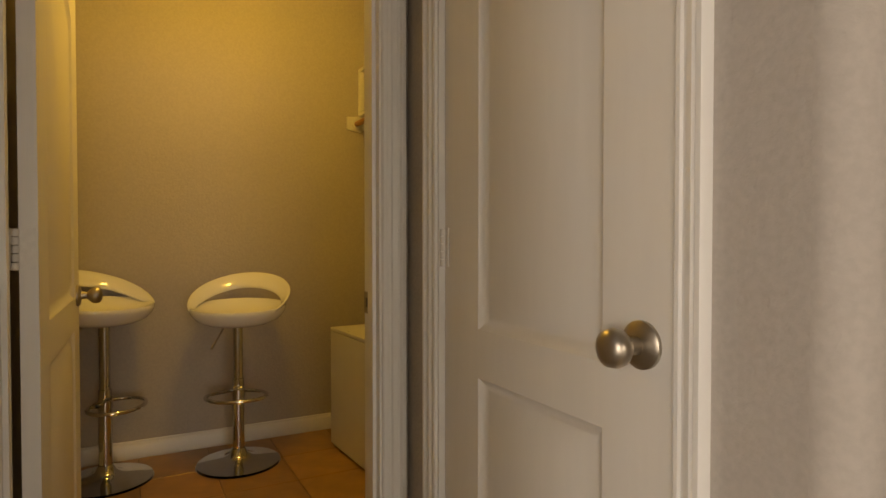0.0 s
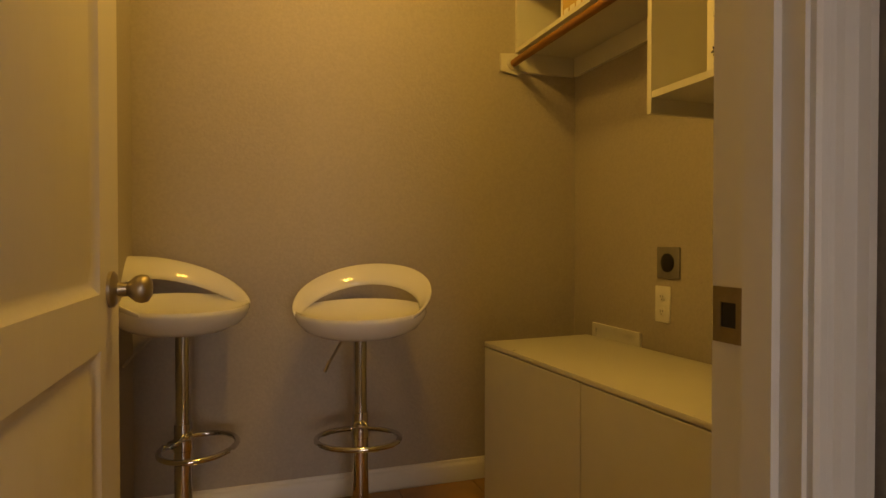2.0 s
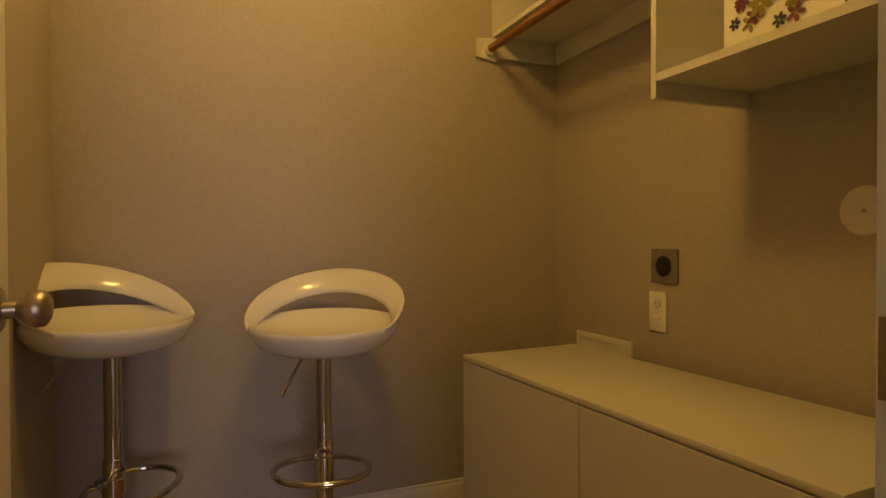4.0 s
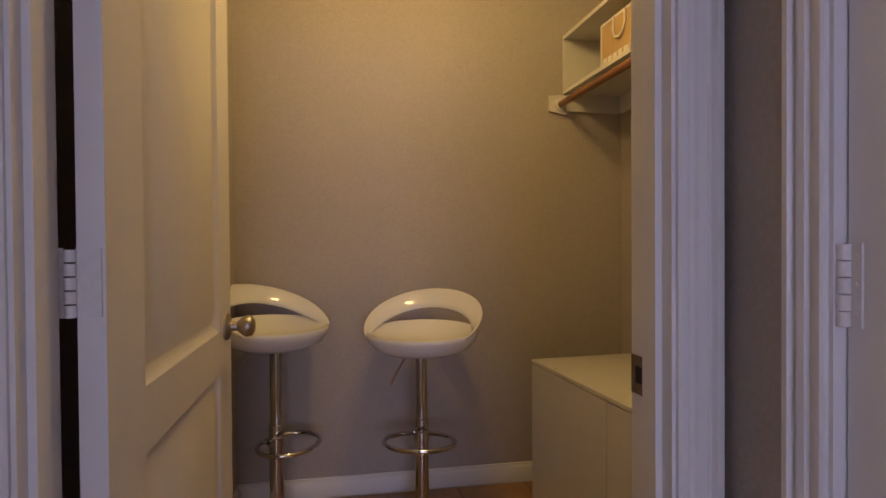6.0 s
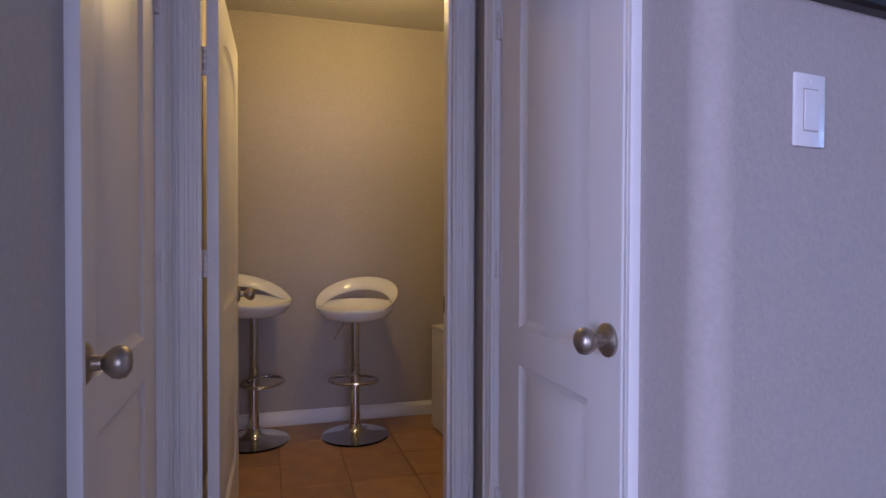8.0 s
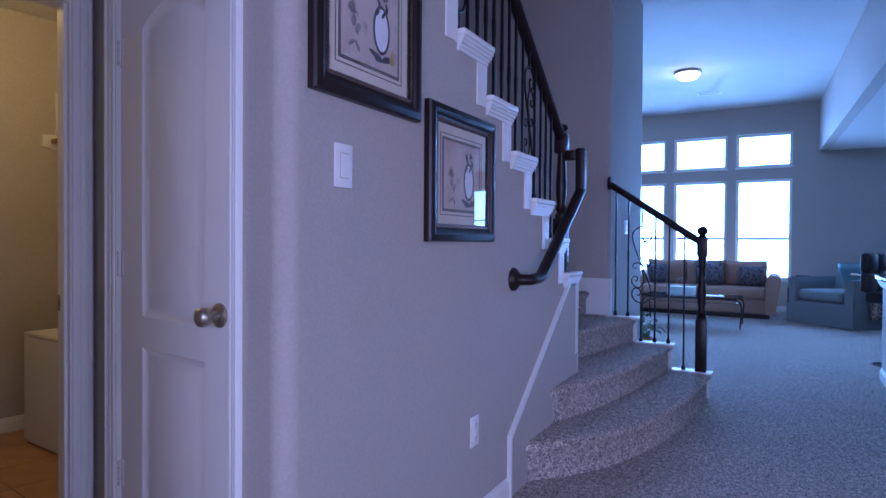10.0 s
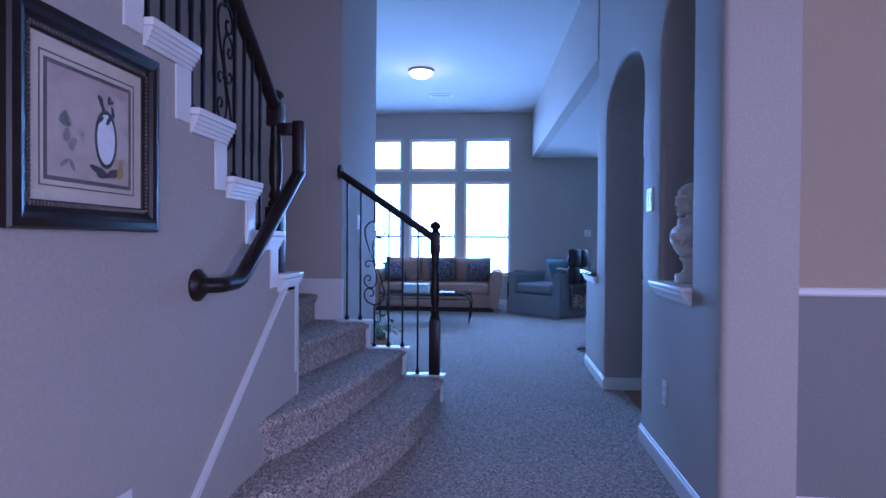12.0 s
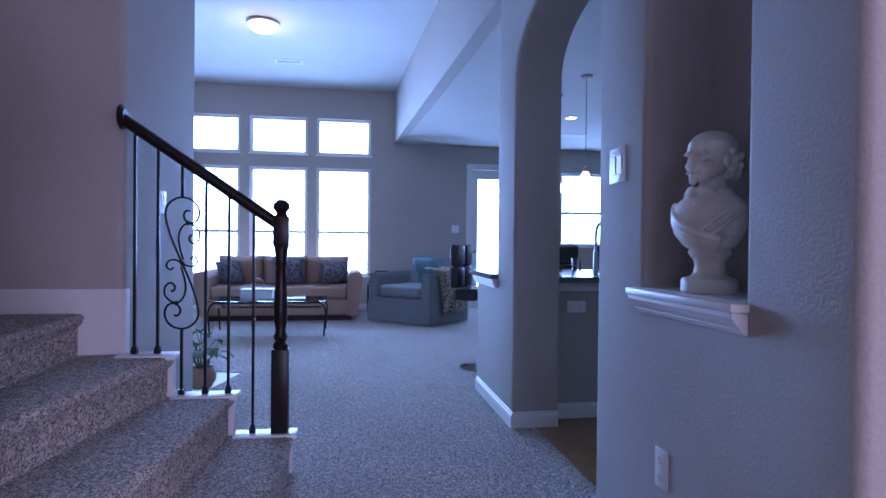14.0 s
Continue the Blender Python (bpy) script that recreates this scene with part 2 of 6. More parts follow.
M_CARPET = carpet_material()
M_TILE = tile_material()
M_GROUT = mat("grout", (0.26, 0.17, 0.10), 0.9, 0, 60, 0.2, 0.001, 100)
M_GLASS = glass_material("clear_glass")
M_PICGLASS = glass_material("picture_glass")
M_TABLEGLASS = glass_material("table_glass", (0.75, 0.9, 0.88))
M_BULB = glow_material("lit_diffuser", (1.0, 0.82, 0.6), 9)
M_SHADE = glow_material("lit_glass_shade", (1.0, 0.8, 0.55), 2.5)
M_PRINT = print_material("still_life_print", (0.33, 0.27, 0.23), [(0.16, 0.14, 0.13), (0.27, 0.20, 0.19), (0.34, 0.23, 0.12)], 7)

# ---- mesh helpers ----


def box(bm, x0, y0, z0, x1, y1, z1):
    v = [bm.verts.new((x, y, z)) for z in (z0, z1) for x, y in ((x0, y0), (x1, y0), (x1, y1), (x0, y1))]
    for f in ((3, 2, 1, 0), (4, 5, 6, 7), (0, 1, 5, 4), (1, 2, 6, 5), (2, 3, 7, 6), (3, 0, 4, 7)):
        bm.faces.new([v[i] for i in f])
    return v


def prism(bm, poly, z0, z1, axis="z"):
    """A polygon pushed along one axis. For 'y' the polygon is (x, z); for 'x' it is (y, z)."""
    def p(a, b, c):
        return {"z": (a, b, c), "y": (a, c, b), "x": (c, a, b)}[axis]
    lo = [bm.verts.new(p(a, b, z0)) for a, b in poly]
    hi = [bm.verts.new(p(a, b, z1)) for a, b in poly]
    n = len(poly)
    fs = [bm.faces.new(lo[::-1]), bm.faces.new(hi)]
    for i in range(n):
        fs.append(bm.faces.new((lo[i], lo[(i + 1) % n], hi[(i + 1) % n], hi[i])))
    bmesh.ops.recalc_face_normals(bm, faces=fs)


def tube(bm, pts, r, seg=8, r_end=None, flat=1.0):
    """A round bar along a line of points."""
    pts = [Vector(p) for p in pts]
    rings = []
    n = len(pts)
    up = Vector((0, 0, 1))
    side = None
    for i, p in enumerate(pts):
        d = (pts[min(i + 1, n - 1)] - pts[max(i - 1, 0)]).normalized()
        if side is None:
            side = d.cross(up if abs(d.z) < 0.95 else Vector((1, 0, 0))).normalized()
        else:
            side = (side - d * side.dot(d)).normalized()
        w = d.cross(side).normalized()
        rr = r if r_end is None else r + (r_end - r) * i / (n - 1)
        rings.append([bm.verts.new(p + side * math.cos(a) * rr + w * math.sin(a) * rr * flat)
                      for a in (2 * math.pi * k / seg for k in range(seg))])
    fs = []
    for a, b in zip(rings, rings[1:]):
        for k in range(seg):
            fs.append(bm.faces.new((a[k], a[(k + 1) % seg], b[(k + 1) % seg], b[k])))
    fs.append(bm.faces.new(rings[0][::-1]))
    fs.append(bm.faces.new(rings[-1]))
    bmesh.ops.recalc_face_normals(bm, faces=fs)


def lathe(bm, profile, m=None, seg=24):
    """A turned shape from (radius, height) pairs round the z axis."""
    m = m or Matrix.Identity(4)
    rings = []
    for r, z in profile:
        rings.append([bm.verts.new(m @ Vector((max(r, 0.0004) * math.cos(a), max(r, 0.0004) * math.sin(a), z)))
                      for a in (2 * math.pi * k / seg for k in range(seg))])
    fs = []
    for a, b in zip(rings, rings[1:]):
        for k in range(seg):
            fs.append(bm.faces.new((a[k], a[(k + 1) % seg], b[(k + 1) % seg], b[k])))
    fs.append(bm.faces.new(rings[0][::-1]))
    fs.append(bm.faces.new(rings[-1]))
    bmesh.ops.recalc_face_normals(bm, faces=fs)


def rbox(bm, x0, y0, z0, x1, y1, z1, r=0.01, seg=2):
    """A box with rounded edges."""
    t = bmesh.new()
    box(t, x0, y0, z0, x1, y1, z1)
    bmesh.ops.bevel(t, geom=t.edges[:], offset=r, segments=seg, affect="EDGES", profile=0.5)
    me = bpy.data.meshes.new("tmp")
    t.to_mesh(me)
    t.free()
    bm.from_mesh(me)
    bpy.data.meshes.remove(me)


def pad(bm, m, sx, sy, sz, n=10, power=0.35, seed=0):
    """A stuffed cushion: thick in the middle, thin at the seam, its corners drawn out."""
    rnd = random.Random(seed)
    top, bot = {}, {}
    for i in range(n + 1):
        for j in range(n + 1):
            u, w = 2 * i / n - 1, 2 * j / n - 1
            h = max(0.0, (1 - u ** 4) * (1 - w ** 4)) ** power
            px = u * sx / 2 * (1 - 0.06 * (1 - w * w) * abs(u))
            py = w * sy / 2 * (1 - 0.06 * (1 - u * u) * abs(w))
            h += rnd.uniform(-0.03, 0.03) * h
            top[i, j] = bm.verts.new(m @ Vector((px, py, h * sz / 2)))
            edge = i in (0, n) or j in (0, n)
            bot[i, j] = top[i, j] if edge else bm.verts.new(m @ Vector((px, py, -h * sz / 2)))
    for i in range(n):
        for j in range(n):
            bm.faces.new((top[i, j], top[i + 1, j], top[i + 1, j + 1], top[i, j + 1]))
            bm.faces.new((bot[i, j + 1], bot[i + 1, j + 1], bot[i + 1, j], bot[i, j]))


def mesh_of(name, bm, material, smooth=None):
    me = bpy.data.meshes.new(name)
    bm.normal_update()
    bm.to_mesh(me)
    bm.free()
    me.materials.append(material)
    if smooth is not None:
        me.polygons.foreach_set("use_smooth", [True] * len(me.polygons))
        me.set_sharp_from_angle(angle=radians(smooth))
    return me


def part(name, bm, material, parent, label="", smooth=35):
    ob = new(name, mesh_of(name, bm, material, smooth))
    ob.parent = parent
    if label:
        ob["label"] = label
    return ob


def thing(name, label, category, group="", kind="", m=None):
    ob = new(name)
    ob.empty_display_size = 0.05
    ob.matrix_basis = m or HALL
    return tagged(ob, label, category, group, kind)


def solid(name, bm, material, label, category, group="", kind="structure", m=None, smooth=35):
    ob = new(name, mesh_of(name, bm, material, smooth))
    ob.matrix_basis = m or HALL
    return tagged(ob, label, category, group, kind)


def B(*args):
    bm = bmesh.new()
    for a in args:
        box(bm, *a)
    return bm

# ---- large structure: floors ----
ZC = 3.52      # hall and living room ceiling
ZK = 2.69      # kitchen ceiling
XW, T = 11.75, 0.28   # window wall, thickness of the niche wall
YP, YR = 1.03, -0.81   # picture wall and niche wall


def slab_poly(name, poly, z0, z1, material, label, category, m=None):
    bm = bmesh.new()
    prism(bm, poly, z0, z1)
    return solid(name, bm, material, label, category, m=m)


slab_poly("floor_hall", [(-2.7, -0.95), (6.5, -0.95), (6.5, -3.4), (11.8, -3.4), (11.8, 5.2), (5.2, 5.2), (5.2, 1.2), (1.6, 1.2),
                         (1.6, 2.25), (-2.7, 2.25)], -0.12, 0.0, M_CARPET, "brown and grey speckled pile carpet over hall and living room", "carpet")
slab_poly("floor_dining", [(-2.7, -4.75), (3.6, -4.75), (3.6, -0.95), (-2.7, -0.95)], -0.12, -0.001, M_CARPET, "speckled carpet of the dining room", "carpet")
slab_poly("floor_kitchen", [(3.6, -5.6), (11.8, -5.6), (11.8, -3.4), (6.5, -3.4), (6.5, -0.95), (3.6, -0.95)], -0.12, -0.002, M_TILE,
          "warm orange-brown tile floor of the kitchen", "floor")
slab_poly("floor_landing", [(5.2, 5.2), (1.6, 5.2), (1.6, 1.2), (5.2, 1.2)], -0.12, -0.004, M_CARPET, "carpet under the stairs", "floor")
slab_poly("ground", [(-60, -80), (400, -80), (400, 80), (-60, 80)], -0.6, -0.16, M_GRASS, "lawn around the house", "ground")
slab_poly("patio", [(11.95, -6), (16.5, -6), (16.5, 3.6), (11.95, 3.6)], -0.159, -0.05, M_CONCRETE, "pale concrete patio behind the house", "patio")

# ceilings
solid("ceiling_living", B((3.0, -5.75, ZC, 11.95, 5.3, ZC + 0.15)), M_CEIL, "white painted ceiling of hall and living room", "ceiling")
solid("ceiling_stairs", B((-2.75, YR - 0.28, 5.2, 5.3, 5.3, 5.35)), M_CEIL, "white ceiling over the stairwell", "ceiling")
bm = bmesh.new()
prism(bm, [(3.6, -5.6), (11.95, -5.6), (11.95, -0.705), (XW, -0.705), (5.932, -0.925), (5.932, YR - T - 0.002), (3.6, YR - T - 0.002)], ZK, ZK + 0.12)
solid("ceiling_kitchen", bm, M_CEIL, "flat white kitchen ceiling", "ceiling")
solid("ceiling_dining", B((-2.75, -4.9, 2.74, 3.6, YR - 0.28, 2.86)), M_CEIL, "white dining room ceiling", "ceiling")
solid("ceiling_closet", B((0.1, 0.75, 2.62, 2.34, 4.15, 2.72)), M_CEIL, "white laundry closet ceiling", "ceiling", m=VEST)

# ---- hall walls ----


def round_pier(bm, x0, y0, x1, y1, h, r, both=True):
    """A wall piece whose upright edges at x0 are rounded."""
    poly = [(x1, y0), (x1, y1)]
    poly += [(x0 + r - r * math.sin(radians(a)), y1 - r + r * math.cos(radians(a))) for a in range(0, 91, 15)] if both else [(x0, y1)]
    poly += [(x0 + r - r * math.cos(radians(a)), y0 + r - r * math.sin(radians(a))) for a in range(0, 91, 15)]
    prism(bm, poly, 0, h)


NX0, NX1 = 3.515, 4.01        # niche
AX0, AX1 = 4.385, 5.55      # arched opening to the kitchen
WX0 = 3.165


def arch_path(x0, x1, z0, zs, za, n=28):
    """Outline of an arched opening from its lower corner at x0 over the curve to the one at x1."""
    cx, rx, rz = (x0 + x1) / 2, (x1 - x0) / 2, za - zs
    return [(x0, z0), (x0, (z0 + zs) / 2)] + [(cx - rx * math.cos(math.pi * k / n), zs + rz * math.sin(math.pi * k / n)) for k in range(n + 1)] + [(x1, (z0 + zs) / 2), (x1, z0)]


def bullnose(bm, path, r, y0, y1):
    """Rolls the wall's face over the edge of an opening and on to its depth y1; gives back the ring that lies in the face."""
    n = len(path)
    rings = []
    for a in (0, 22.5, 45, 67.5, 90, None):
        ring = []
        for k, (x, z) in enumerate(path):
            (xa, za), (xb, zb) = path[max(k - 1, 0)], path[min(k + 1, n - 1)]
            ln = math.hypot(xb - xa, zb - za)
            nx, nz = -(zb - za) / ln, (xb - xa) / ln
            if a is None:
                ring.append(bm.verts.new((x, y1, z)))
            else:
                o = r * (1 - math.sin(radians(a)))
                ring.append(bm.verts.new((x + nx * o, y0 - r * (1 - math.cos(radians(a))), z + nz * o)))
        rings.append(ring)
    for p, q in zip(rings, rings[1:]):
        for k in range(n - 1):
            bm.faces.new((p[k], p[k + 1], q[k + 1], q[k]))
    return rings


RB = 0.028
bm = bmesh.new()
door_rings = bullnose(bm, arch_path(AX0, AX1, 0.0, 2.08, 2.40), RB, YR, YR - T)
niche_rings = bullnose(bm, arch_path(NX0, NX1, 0.90, 2.13, 2.385), RB, YR, YR - 0.235)
pier = [bm.verts.new((WX0 + 0.03 - 0.03 * math.sin(radians(a)), YR - 0.03 + 0.03 * math.cos(radians(a)), z)) for z in (0, ZC) for a in range(0, 91, 15)]
for k in range(6):
    bm.faces.new((pier[k], pier[k + 1], pier[k + 8], pier[k + 7]))
back = [bm.verts.new((WX0, YR - T, z)) for z in (0, ZC)]
bm.faces.new((pier[6], back[0], back[1], pier[13]))
far = [bm.verts.new((5.93, y, z)) for y in (YR, YR - T) for z in (0, ZC)]
bm.faces.new((far[0], far[1], far[3], far[2]))
front = [pier[0], *door_rings[0], far[0], far[1], pier[7]]
edges = [bm.edges.get(p) or bm.edges.new(p) for p in ((front[k], front[(k + 1) % len(front)]) for k in range(len(front)))]
hole = niche_rings[0]
edges += [bm.edges.get(p) or bm.edges.new(p) for p in ((hole[k], hole[(k + 1) % len(hole)]) for k in range(len(hole)))]
bmesh.ops.triangle_fill(bm, use_beauty=True, use_dissolve=False, edges=edges)
bm.faces.new(niche_rings[-1])                                             # back of the niche
bm.faces.new([niche_rings[q][0] for q in range(6)] + [niche_rings[q][-1] for q in range(5, -1, -1)])
behind = [back[0], *door_rings[-1], far[2], far[3], back[1]]
edges = [bm.edges.get(p) or bm.edges.new(p) for p in ((behind[k], behind[(k + 1) % len(behind)]) for k in range(len(behind)))]
bmesh.ops.triangle_fill(bm, use_beauty=True, use_dissolve=False, edges=edges)
bmesh.ops.recalc_face_normals(bm, faces=bm.faces[:])
wall_niche = solid("wall_niche", bm, M_WALL, "greige textured wall with an arched niche and an arched doorway", "wall", smooth=40)
# header and pier towards the dining room
bm = B((-2.75, YR - T, 2.16, WX0 + 0.03, YR, 5.2))
solid("wall_dining_header", bm, M_WALL, "greige wall and header over the dining room opening", "wall")
solid("wall_hall_upper", B((WX0, YR - T, ZC, 5.93, YR, 5.2)), M_WALL, "greige wall above the hall", "wall")
# dining room
bm = B((3.42, -4.75, 0.93, 3.56, YR - T - 0.001, 2.74))
solid("wall_dining_east", bm, M_WALL_WARM, "warm beige upper dining room wall", "wall")
solid("wall_dining_wainscot", B((3.42, -4.75, 0, 3.56, YR - T - 0.001, 0.93)), M_WALL_DARK, "grey lower dining room wall under a white rail", "wall")
bm = bmesh.new()
prism(bm, [(3.42, 0.928), (3.405, 0.931), (3.397, 0.940), (3.397, 0.956), (3.405, 0.965), (3.42, 0.967)], -4.7, YR - T - 0.004, "y")
solid("chair_rail", bm, M_TRIM, "white painted chair rail on the dining room wall", "chair rail")
# the opening here is out of view, added to let the fill through
bm = B((-2.75, -4.9, 0, -1.4, -4.75, 2.74), (1.0, -4.9, 0, 3.56, -4.75, 2.74), (-1.4, -4.9, 0, 1.0, -4.75, 0.75), (-1.4, -4.9, 2.25, 1.0, -4.75, 2.74))
solid("wall_dining_south", bm, M_WALL_WARM, "warm beige dining room wall with an added window opening", "wall")
# entry
bm = B((-2.9, -4.9, 0, -2.75, -2.4, 5.2), (-2.9, -2.4, 0, -2.75, -0.5, 0.5), (-2.9, -2.4, 2.4, -2.75, -0.5, 5.2), (-2.9, -0.5, 0, -2.75, 5.3, 3.35),
       (-2.9, -0.5, 4.65, -2.75, 5.3, 5.2), (-2.9, -0.5, 3.35, -2.75, -0.65 + 0.15, 4.65), (-2.9, 0.65, 3.35, -2.75, 5.3, 4.65))
solid("wall_entry", bm, M_WALL, "greige entry wall with a tall window", "wall")
solid("wall_hall_north", B((-2.75, 1.03, 0, 0.32, 1.15, 5.2)), M_WALL, "greige hall wall beside the vestibule", "wall")
solid("wall_vestibule_head", B((0.30, 1.05, 2.74, 1.40, 1.17, 5.2)), M_WALL, "greige wall above the vestibule", "wall")

# picture wall: its top steps down with the stairs
TREAD, RISE = 0.256, 0.195
STEPS = [(3.70 - TREAD * k, 0.965 + RISE * k) for k in range(9)]      # right end and top of each step of the knee wall
bm = bmesh.new()
CR = 0.05                                  # bullnose between the stair wall and the side door's wall
along = (VEST.to_3x3() @ Vector((0, 1, 0))).normalized()
inward = Vector((along.y, -along.x, 0))
side = VEST @ Vector((1.288, 0, 0))
run = (YP + CR - side.y - inward.y * CR) / along.y
CORNER = side + along * run + inward * CR
outline = [(CORNER.x, 0.0), (3.70, 0.0)]
for xr, zt in STEPS[:9]:
    outline += [(max(xr, 1.44), zt - RISE if zt > 1.0 else zt - 0.2), (max(xr, 1.44), zt)]
outline += [(CORNER.x, STEPS[8][1])]
prism(bm, outline, YP, YP + 0.12, "y")
lathe(bm, [(CR, 0), (CR, 2.86)], pose(CORNER.x, CORNER.y, 0), 64)
solid("wall_pictures", bm, M_WALL, "greige textured stair wall whose top steps down with the flight", "wall", smooth=40)
solid("wall_stairwell_north", B((1.62, 2.16, 0, 5.22, 2.28, 5.2)), M_WALL, "greige back wall of the stairwell", "wall")
solid("wall_stairwell_end", B((5.07, 1.3005, 0, 5.22, 2.16, 5.2)), M_WALL, "greige end wall of the stairwell", "wall")
bm = bmesh.new()
round_pier(bm, 5.07, 1.17, 6.30, 1.30, ZC, 0.03, False)
solid("wall_living_stub", bm, M_WALL, "greige wall with rounded corner beside the stair landing", "wall", smooth=40)
solid("wall_living_return", B((6.18, 1.31, 0, 6.30, 5.2, ZC)), M_WALL, "greige side wall of the living room", "wall")
solid("wall_stub_upper", B((5.07, 1.17, ZC + 0.001, 5.22, 1.30, 5.2)), M_WALL, "greige wall over the landing", "wall")
solid("wall_stair_drop", B((5.0, YR, ZC + 0.15, 5.12, 1.17, 5.2)), M_WALL, "greige wall above the living room ceiling edge", "wall")
solid("wall_living_north", B((6.18, 5.2, 0, 11.95, 5.35, ZC)), M_WALL, "greige far side wall of the living room", "wall")

# window wall
COLS = [(-0.205, 0.645), (0.79, 1.67), (1.815, 2.695)]
ROWS_Z = [(0.54, 2.26), (2.47, 3.05)]
DOOR_Y = (-2.70, -1.83)
KW = (-4.35, -3.42)
bm = bmesh.new()
ys = sorted({-5.6, 5.2, *[v for c in COLS for v in c], *DOOR_Y, *KW})
for ya, yb in zip(ys, ys[1:]):
    holes = []
    if (ya, yb) in COLS:
        holes = ROWS_Z
    elif (ya, yb) == DOOR_Y:
        holes = [(0.0, 2.36)]
    elif (ya, yb) == KW:
        holes = [(1.05, 2.3)]
    z = 0.0
    for h0, h1 in holes:
        if h0 > z:
            box(bm, XW, ya, z, XW + 0.18, yb, h0)
        z = h1
    box(bm, XW, ya, z, XW + 0.18, yb, ZC)
solid("wall_windows", bm, M_WALL, "greige living room wall with tall windows and a garden door", "wall")
bm = bmesh.new()
prism(bm, [(5.9305, -0.80), (XW, -0.58), (XW, -0.70), (5.9305, -0.92)], ZK, ZC)
box(bm, 5.931, YR - T, ZK + 0.13, 6.05, -0.935, ZC)
solid("wall_soffit", bm, M_WALL, "greige dropped wall between the high ceiling and the kitchen ceiling", "wall")
solid("wall_kitchen_south", B((3.6, -5.75, 0, 11.95, -5.6, ZK)), M_WALL, "greige kitchen wall", "wall")
solid("wall_kitchen_west", B((3.57, -5.6, 0, 3.69, YR - T - 0.002, ZK)), M_WALL, "greige wall between kitchen and dining room", "wall")


def baseboard_profile(h=0.095, t=0.014):
    return [(0, 0), (t, 0), (t, h * 0.72), (t * 0.8, h * 0.8), (t * 0.45, h * 0.86), (t * 0.4, h * 0.97), (t * 0.2, h), (0, h)]


def baseboard(runs, name="baseboard", label="white moulded baseboard", m=None):
    """Runs of (x0, y0, x1, y1, nx, ny): from point to point, proud towards (nx, ny)."""
    bm = bmesh.new()
    for x0, y0, x1, y1, nx, ny in runs:
        prof = baseboard_profile()
        a = [bm.verts.new((x0 + nx * p, y0 + ny * p, q)) for p, q in prof]
        b = [bm.verts.new((x1 + nx * p, y1 + ny * p, q)) for p, q in prof]
        n = len(prof)
        fs = [bm.faces.new(a), bm.faces.new(b[::-1])]
        for i in range(n):
            fs.append(bm.faces.new((a[i], b[i], b[(i + 1) % n], a[(i + 1) % n])))
        bmesh.ops.recalc_face_normals(bm, faces=fs)
    return solid(name, bm, M_TRIM, label, "baseboard", m=m)


baseboard([(CORNER.x, YP, 2.69, YP, 0, -1)], "baseboard_pictures")
baseboard([(WX0 + 0.02, YR, AX0, YR, 0, 1), (AX1 - 0.014, YR, 6.51, YR, 0, 1), (AX1, YR - T, AX1, YR, -1, 0), (AX0, YR - T, AX0, YR, 1, 0),
           (WX0, YR - T, WX0, YR - 0.02, -1, 0)], "baseboard_niche")
baseboard([(XW, -5.5, XW, -2.8, -1, 0), (XW, -1.75, XW, 5.1, -1, 0)], "baseboard_windows")
baseboard([(5.1, 1.17, 6.30, 1.17, 0, -1), (6.30, 1.17, 6.30, 5.1, 1, 0)], "baseboard_stub")
baseboard([(3.42, -4.7, 3.42, YR - T - 0.01, -1, 0)], "baseboard_dining")

# ---- windows ----


def window(name, ya, yb, z0, z1, rail=None, label="white-framed window pane filled with bright daylight"):
    w = thing(name, label, "window", "living room windows", "structure")
    x0, x1, f = XW + 0.05, XW + 0.11, 0.045
    part("window_frame", B((x0, ya, z0, x1, ya + f, z1), (x0, yb - f, z0, x1, yb, z1), (x0, ya + f, z1 - f, x1, yb - f, z1),
                           (x0, ya + f, z0, x1, yb - f, z0 + f)), M_TRIM, w)
    spans = [(z0 + f, z1 - f)]
    if rail:
        part("meeting_rail", B((x0 - 0.01, ya + f, rail - 0.022, x1, yb - f, rail + 0.022)), M_TRIM, w)
        spans = [(z0 + f, rail - 0.022), (rail + 0.022, z1 - f)]
    for a, b in spans:
        p = part("pane", B((x0 + 0.028, ya + f, a, x0 + 0.032, yb - f, b)), M_GLASS, w)
        p.visible_shadow = False
    # thin returns inside the opening
    t = 0.006
    part("window_reveal", B((XW + 0.001, ya, z0, x0, ya + t, z1), (XW + 0.001, yb - t, z0, x0, yb, z1), (XW + 0.001, ya + t, z1 - t, x0, yb - t, z1)), M_TRIM, w)
    bm = bmesh.new()
    rbox(bm, XW - 0.03, ya - 0.02, z0 - 0.022, x0, yb + 0.02, z0, 0.005)
    part("window_sill", bm, M_TRIM, w)
    return w


for k, (ya, yb) in enumerate(COLS):
    window(f"window_{k + 1}", ya, yb, *ROWS_Z[0], rail=1.24)
    window(f"window_{k + 4}", ya, yb, *ROWS_Z[1])
window("window_7", *KW, 1.05, 2.3, rail=1.62, label="white-framed kitchen window with bright daylight")

